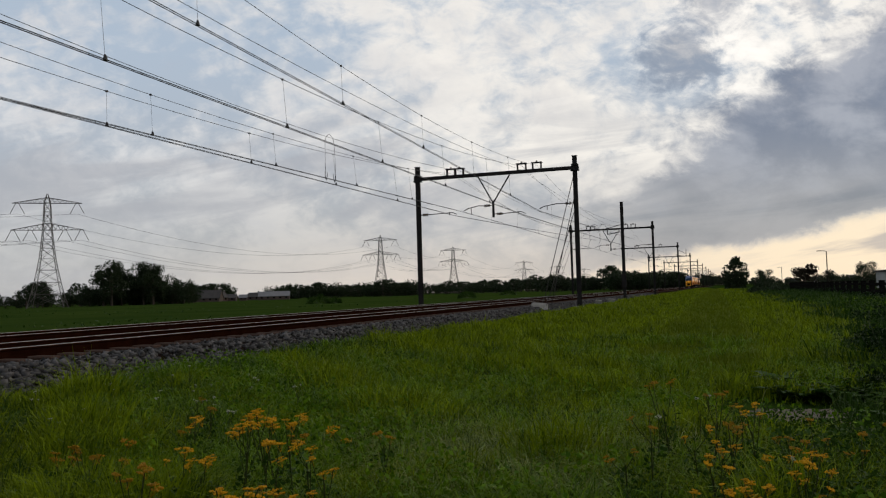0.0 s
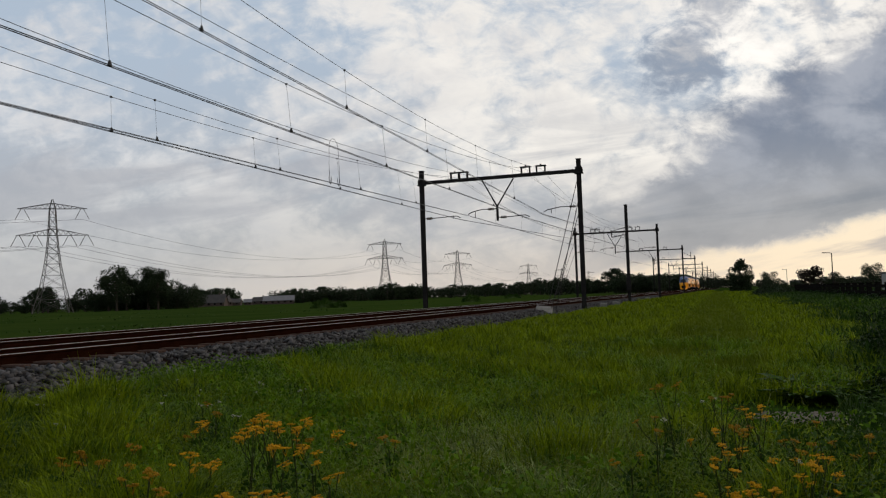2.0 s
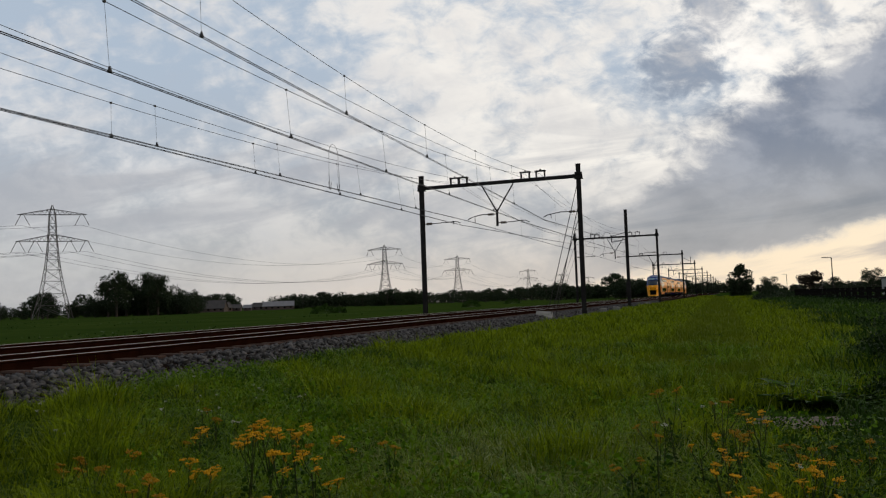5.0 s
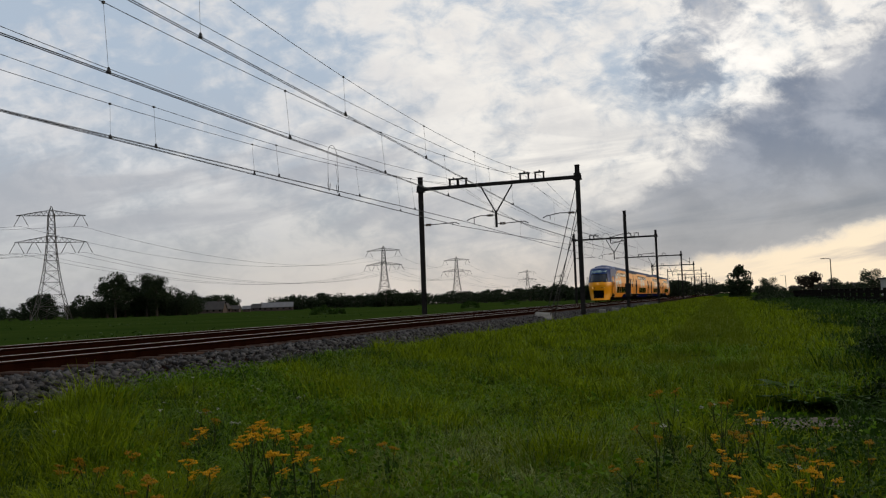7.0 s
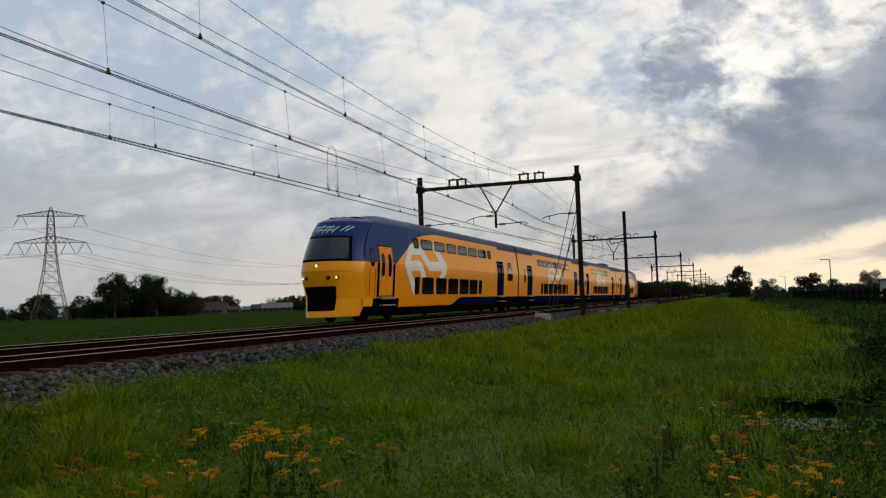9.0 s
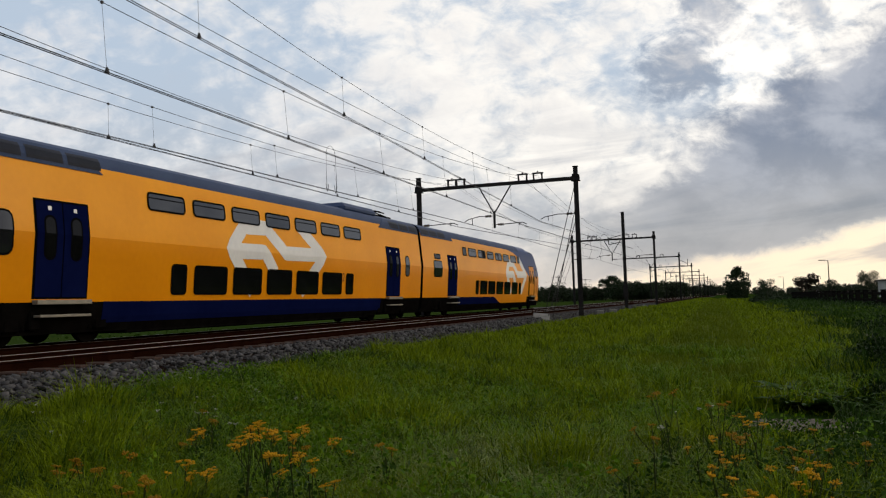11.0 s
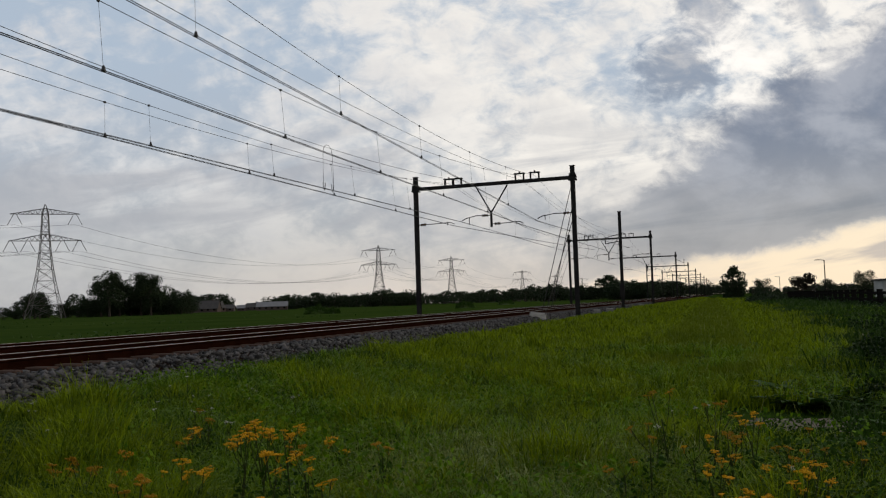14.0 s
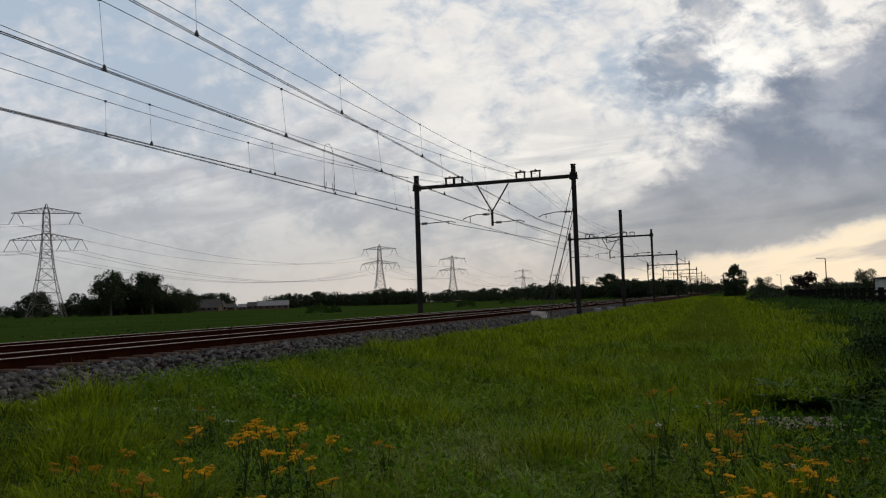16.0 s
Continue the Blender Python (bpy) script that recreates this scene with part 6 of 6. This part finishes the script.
def meadow():
    rng = np.random.default_rng(11)
    n = 340000
    u = rng.uniform(0, 1, n)
    # thinner with distance along the verge
    y = 2.5 * (260 / 2.5) ** u
    keep_x = rng.uniform(0, 1, n)
    x0, x1 = np.maximum(-8.35, -1.0 * y - 2), np.minimum(9.0, 0.30 * y + 2)
    x = x0 + (x1 - x0) * keep_x
    strip_ = np.exp(-((x + 0.35 + 0.012 * y) / 1.15) ** 2) * np.clip((y - 9) / 8, 0, 1)
    pt = patch(x, y, 0.8, 1.0)
    h = (0.17 + 0.22 * pt + rng.uniform(0, 0.12, n)) * (1 - 0.68 * strip_) * (0.75 + 0.35 * patch(x, y, 3.1, 4.0))
    h = h * np.where((np.abs(x - 0.8) < 0.95) & (y > 7.4) & (y < 10.9), 0.22, 1.0)
    tuft = np.clip((patch(x, y, 2.2, 9.0) - 0.62) * 3.5, 0, 1)
    clump = np.clip((patch(x, y, 5.5, 6.0) - 0.5) * 2.4, -0.75, 0.35)
    h = h * (1 + 0.55 * tuft) * (1 + 0.62 * clump * np.clip(1.6 - y / 25, 0, 1)) * (0.42 + 0.58 * np.clip((x + 8.3) / 1.6, 0, 1))
    w = 0.0042 + 0.00095 * y
    ok = (rng.uniform(0, 1, n) > 0.12) & ~((np.abs(x - 0.75) < 0.75) & (np.abs(y - 10.3) < 0.42))
    x, y, h, w = x[ok], y[ok], h[ok], w[ok]
    path = strip_[ok] > 0.35
    rank = (x + 2.6 * (patch(x, y, 1.1, 2.0) - 0.5) + rng.normal(0, 0.5, len(x)) > np.where(y < 10.5, 0.35, 4.2 - 2.9 * np.clip((30 - y) / 30, 0, 1))) & (y > 3.2)
    g = ~path & ~rank
    blades("rank_grass", x[rank], y[rank], h[rank] * np.where(y[rank] < 12, 0.8, 1.4), w[rank] * 1.2, rng.uniform(0.2, 1.0, rank.sum()), "weed", 19, "rank dark grass and weeds towards the fence")
    path = path & ~rank
    blades("grass", x[g], y[g], h[g], w[g], rng.uniform(0.15, 1.3, g.sum()), "grass", 12, "lush green meadow grass, knee high in patches")
    blades("mown_grass", x[path], y[path], h[path], w[path], rng.uniform(0.1, 0.8, path.sum()), "olive", 17, "short olive grass of a mown track through the meadow")
    # pale trampled stalks near the middle of the verge
    n = 8000
    x, y = rng.normal(-1.5, 0.8, n), rng.normal(6.3, 0.9, n)
    blades("dry_grass", x, y, rng.uniform(0.12, 0.42, n), np.full(n, 0.006), rng.uniform(0.4, 1.6, n), "straw", 13, "pale bent grass stalks among the green")
    n = 550
    y = 4 * (60 / 4) ** rng.uniform(0, 1, n)
    x = rng.uniform(-8.2, 4, n)
    blades("seed_grass", x, y, rng.uniform(0.3, 0.5, n), 0.003 + 0.0004 * y, rng.uniform(0.1, 0.6, n), "straw", 14, "sparse tall pale seed stalks in the meadow")
    # long leaves that bend over and catch the sky, thickest in tussocks
    cx, cy = rng.uniform(-1, 1, 420), 4.4 * (22 / 4.4) ** rng.uniform(0, 1, 420)
    cx = cx * 0.60 * cy - 0.30 * cy
    k = rng.integers(0, 420, 44000)
    x, y = cx[k] + rng.normal(0, 0.16, 44000) * (0.6 + cy[k] / 16), cy[k] + rng.normal(0, 0.18, 44000) * (0.6 + cy[k] / 16)
    ok = (x > -7.8) & (x < 2.5) & (y > 2.9) & ~((np.abs(x - 0.7) < 1.0) & (np.abs(y - 9) < 2.2))
    x, y = x[ok], y[ok]
    arching("bent_grass", x, y, rng.uniform(0.20, 0.46, len(x)), 0.0045 + 0.0006 * y, rng.uniform(0.3, 1.2, len(x)), "sheen", 24, "long bent grass leaves shining in tussocks")
    # bent leaves whose sky glints are put into a pale colour
    n = 1700
    x, y = rng.normal(-1.55, 0.55, n), rng.normal(6.1, 0.7, n)
    ok = y > 3.0
    x, y = x[ok], y[ok]
    arching("glint_grass", x, y, rng.uniform(0.16, 0.40, len(x)), rng.uniform(0.004, 0.008, len(x)), rng.uniform(0.4, 1.5, len(x)), "glint", 25, "pale grass leaves flattened and bent over, with sky glints in their colour")
    # broad dark leafy growth
    cx, cy = rng.uniform(-8, 4, 90), 3.6 * (20 / 3.6) ** rng.uniform(0, 1, 90)
    k = rng.integers(0, 90, 26000)
    y = cy[k] + rng.normal(0, 0.45, 26000) * (0.5 + cy[k] / 25)
    x = cx[k] + rng.normal(0, 0.35, 26000)
    ok = (x > -8.3) & ((np.abs(x + 0.5) > 1.6) | (y < 9))
    x, y = x[ok], y[ok]
    blades("dark_tufts", x, y, rng.uniform(0.15, 0.40, len(x)), 0.006 + 0.0009 * np.abs(y), rng.uniform(0.3, 1.0, len(x)), "weed", 15, "darker broad-leaved tufts among the grass")
    # small herb leaves mixed into the near sward
    n = 34000
    y = 3.2 + 9 * rng.uniform(0, 1, n) ** 1.4
    x = rng.uniform(-1, 1, n) * 0.55 * y - 0.30 * y
    ok = (x > -8.2) & (patch(x, y, 2.6, 3.0) + 0.3 * patch(x, y, 7.0, 5.0) > 0.60 + 0.25 * (x > -2.6))
    x, y = x[ok], y[ok]
    z = ground_height(x, y) + 0.36 * rng.uniform(0.1, 1, len(x))
    tagged(new("herbs", quads_mesh("herbs", np.stack([x, y, z], 1), rng.uniform(0.02, 0.06, len(x)), "herb", 18)), "small leafy herbs growing through the meadow grass", "grass", kind="stuff")
    # field edge beyond the line
    n = 16000
    y = 20 * (320 / 20) ** rng.uniform(0, 1, n)
    x = rng.uniform(-24, -19, n)
    blades("bank_grass", x, y, rng.uniform(0.15, 0.5, n), 0.01 + 0.0009 * y, rng.uniform(0.1, 0.8, n), "grass", 16, "rough green grass on the far bank of the railway")


meadow()


# ---------------------------------------------------------------- flowers
def head_mesh(seed, r, mat):
    """Flat-topped head of many small discs on short stalks."""
    rng = random.Random(seed)
    bm = bmesh.new()
    n = 44
    lobes = [(rng.uniform(0, 6.283), rng.uniform(0.3, 0.75) * r) for _ in range(5)]
    for i in range(n):
        la, lq = lobes[i % 5]
        a, q = rng.uniform(0, 6.283), math.sqrt(rng.random()) * r * 0.42
        x, y = lq * math.cos(la) + q * math.cos(a), lq * math.sin(la) + q * math.sin(a)
        p = Vector((x, y, 0.10 * r * (i % 5 - 2) + rng.uniform(-0.05, 0.05) * r))
        m = Matrix.Translation(p) @ pose(0, 0, 0, rng.uniform(-25, 25), rng.uniform(-25, 25), rng.uniform(0, 360))
        bmesh.ops.create_cone(bm, cap_ends=True, segments=6, radius1=0.0062, radius2=0.0045, depth=0.005, matrix=m)
    for la, lq in lobes:
        tube(bm, [(0, 0, -0.05), (lq * math.cos(la), lq * math.sin(la), -0.008)], 0.0008, 3)
    me = bpy.data.meshes.new("flower_head")
    bm.to_mesh(me)
    bm.free()
    me.materials.append(M[mat])
    return me


HEADS = {m: [head_mesh(s + i, r, m) for i, r in enumerate((0.045, 0.034, 0.055))] for s, m in ((1, "yellow"), (5, "faded"), (9, "white"))}


def ragwort(x, y, h, heads, mat, seed, spread=0.13):
    rng = random.Random(seed)
    label = {"yellow": "yellow ragwort plant in flower with dark stem in the grass", "faded": "ragwort plant with withered orange flower heads", "white": "white flowering meadow umbel among the grass"}[mat]
    f = empty("wild_flower", label, "wildflower", "meadow wildflowers", pose(x, y, ground_z(x, y) - 0.02, rng.uniform(-5, 5), rng.uniform(-5, 5), rng.uniform(0, 360)))
    bm = bmesh.new()
    tips = []
    top = h * 0.72
    tube(bm, [(0, 0, 0), (0.01, 0.0, top * 0.5), (0, 0.01, top)], 0.005 if mat != "white" else 0.003, 5)
    for i in range(heads):
        a = 6.283 * i / heads + rng.uniform(-0.4, 0.4)
        q = spread * rng.uniform(0.25, 1.0)
        tip = (q * math.cos(a), q * math.sin(a), h - rng.uniform(0, 0.12))
        z0 = top * rng.uniform(0.6, 1.0)
        tube(bm, [(0, 0.01, z0), (tip[0] * 0.6, tip[1] * 0.6, (z0 + tip[2]) / 2), tip], 0.0028, 4)
        tips.append(tip)
    part("stem", bm, "stem", f)
    n = 130 if mat != "white" else 20
    cs = [(rng.gauss(0, 0.05), rng.gauss(0, 0.05), rng.uniform(0.03, top * 0.95)) for _ in range(n)]
    lv = new("leaves", quads_mesh("leaves", np.array(cs), np.array([rng.uniform(0.015, 0.05) for _ in cs]), "weed", seed))
    lv.parent = f
    for t in tips:
        o = new("flower_head", rng.choice(HEADS[mat]))
        o.parent = f
        s = rng.uniform(0.75, 1.15) * (0.46 if mat == "white" else 1.0 if x < -1 else 0.8)
        o.matrix_basis = pose(*t, rng.uniform(-14, 14), rng.uniform(-14, 14), rng.uniform(0, 360)) @ Matrix.Diagonal((s, s, s, 1))


PLANTS_YELLOW = [(-2.73, 4.24, 0.00, 6), (-2.63, 4.38, 0.02, 5), (-2.55, 4.52, -0.02, 4), (-2.41, 4.14, -0.13, 4), (-2.37, 4.47, -0.12, 3), (-2.21, 4.32, -0.24, 3), (-2.23, 3.36, -0.19, 5), (-2.25, 3.46, -0.23, 4), (-3.08, 4.12, -0.16, 3), (-2.94, 4.17, -0.18, 3), (-2.04, 3.74, -0.28, 3), (0.14, 5.76, -0.09, 4), (-0.06, 5.27, -0.24, 3), (-0.01, 4.54, -0.34, 7), (0.07, 4.47, -0.33, 5), (0.21, 5.15, -0.31, 4), (0.38, 5.21, -0.32, 4), (0.38, 4.78, -0.37, 4), (-0.22, 5.42, -0.18, 2), (-0.17, 4.38, -0.36, 4)]
PLANTS_FADED = [(-2.92, 3.54, -0.17, 5), (-3.65, 4.03, -0.16, 4), (-3.90, 4.05, -0.17, 3), (-3.61, 4.26, -0.20, 3), (-0.14, 5.87, -0.03, 4), (-0.47, 5.34, -0.11, 3), (0.29, 5.60, -0.22, 4), (0.73, 5.75, -0.29, 3), (-0.63, 5.07, -0.24, 2), (-0.43, 6.20, 0.01, 3)]
for i, (px_, py_, top_, n_) in enumerate(PLANTS_YELLOW):
    ragwort(px_, py_, top_ - ground_z(px_, py_), n_, "yellow", 100 + i)
for i, (px_, py_, top_, n_) in enumerate(PLANTS_FADED):
    ragwort(px_, py_, top_ - ground_z(px_, py_), n_, "faded", 200 + i)
frng = random.Random(21)
for i in range(7):
    x_, y_ = frng.uniform(-4.4, -2.2), frng.uniform(4.4, 6.2)
    ragwort(x_, y_, frng.uniform(0.35, 0.6), frng.randint(2, 4), frng.choice(("yellow", "faded", "faded")), 300 + i, 0.1)
for i in range(8):
    x_, y_ = frng.uniform(-0.2, 1.1), frng.uniform(4.2, 6.2)
    ragwort(x_, y_, frng.uniform(0.4, 0.7), frng.randint(2, 4), frng.choice(("yellow", "faded")), 340 + i, 0.1)
for i in range(22):
    x_, y_ = frng.uniform(-7.6, -4.2), frng.uniform(5.4, 9.5)
    ragwort(x_, y_, frng.uniform(0.3, 0.55), frng.randint(1, 3), "white", 400 + i, 0.07)
for i in range(6):
    x_, y_ = frng.uniform(-0.8, 0.6), frng.uniform(5.0, 8.0)
    ragwort(x_, y_, frng.uniform(0.45, 0.7), frng.randint(1, 2), "white", 450 + i, 0.05)


# ---------------------------------------------------------------- bare earth and docks
def earth_patch():
    rng = np.random.default_rng(41)
    bm = bmesh.new()
    cx, cy = 0.78, 10.1
    c = bm.verts.new((cx, cy, ground_z(cx, cy) + 0.06))
    ring = []
    for i in range(26):
        a = i / 26 * 6.283
        r = 1 + 0.2 * math.sin(3 * a) + rng.uniform(-0.12, 0.12)
        x, y = cx + 0.75 * r * math.cos(a), cy + 0.6 * r * math.sin(a)
        ring.append(bm.verts.new((x, y, ground_z(x, y) - 0.01)))
    for i in range(26):
        bm.faces.new((c, ring[i], ring[(i + 1) % 26]))
    bmesh.ops.subdivide_edges(bm, edges=bm.edges, cuts=2)
    for v in bm.verts:
        v.co.z += 0.04 * noise.noise(v.co * 9)
    tagged(obj("earth_patch", bm, "dirt"), "dry bare earth patch between weeds", "earth", kind="structure")


earth_patch()


def dock(x, y, seed, mat="dock", size=1.0, label="clump of broad dark green dock leaves on the verge"):
    """Clump of broad dark arching leaves."""
    rng = random.Random(seed)
    d = empty("dock_plant", label, "weed", "dock plants", pose(x, y, ground_z(x, y) - 0.02, 0, 0, rng.uniform(0, 360)))
    for i in range(9):
        a, L, w = rng.uniform(0, 6.283), size * rng.uniform(0.35, 0.6), size * rng.uniform(0.12, 0.2)
        up = rng.uniform(0.35, 0.8)
        bm = bmesh.new()
        prev = None
        for k in range(6):
            t = k / 5
            r, z = L * t, L * up * t * (1.25 - 0.75 * t)
            hw = w * math.sin(math.pi * min(1, 0.08 + t * 0.9)) ** 0.8 / 2
            c, n = Vector((r * math.cos(a), r * math.sin(a), z)), Vector((-math.sin(a), math.cos(a), 0))
            row = [bm.verts.new(c + n * hw + Vector((0, 0, 0.012))), bm.verts.new(c), bm.verts.new(c - n * hw + Vector((0, 0, 0.012)))]
            if prev:
                for j in (0, 1):
                    bm.faces.new((prev[j], prev[j + 1], row[j + 1], row[j]))
            prev = row
        part("leaf", bm, mat, d, smooth=True)


for i in range(38):
    dock(frng.uniform(0.6, 2.6), frng.uniform(10.7, 12.9), 500 + i)
for i in range(30):
    dock(frng.uniform(-5.6, -2.4), frng.uniform(4.4, 6.0), 600 + i, "herb", 0.55, "low rosette of fresh green leaves in the meadow grass")
for i in range(7):
    dock(frng.uniform(1.6, 2.8), frng.uniform(8.0, 10.4), 560 + i)


# ---------------------------------------------------------------- what moves
def motions():
    way = [(0.0, 367.0), (2.0, 290.5), (4.0, 213.6), (6.5, 120.2), (7.0, 102.2), (9.0, 29.1), (11.5, -60.65), (12.5, -96.5), (14.0, -150.4), (16.0, -222.2)]
    walk(train, [(t, pose(TRACK_FAR, y, 0)) for t, y in way])


motions()
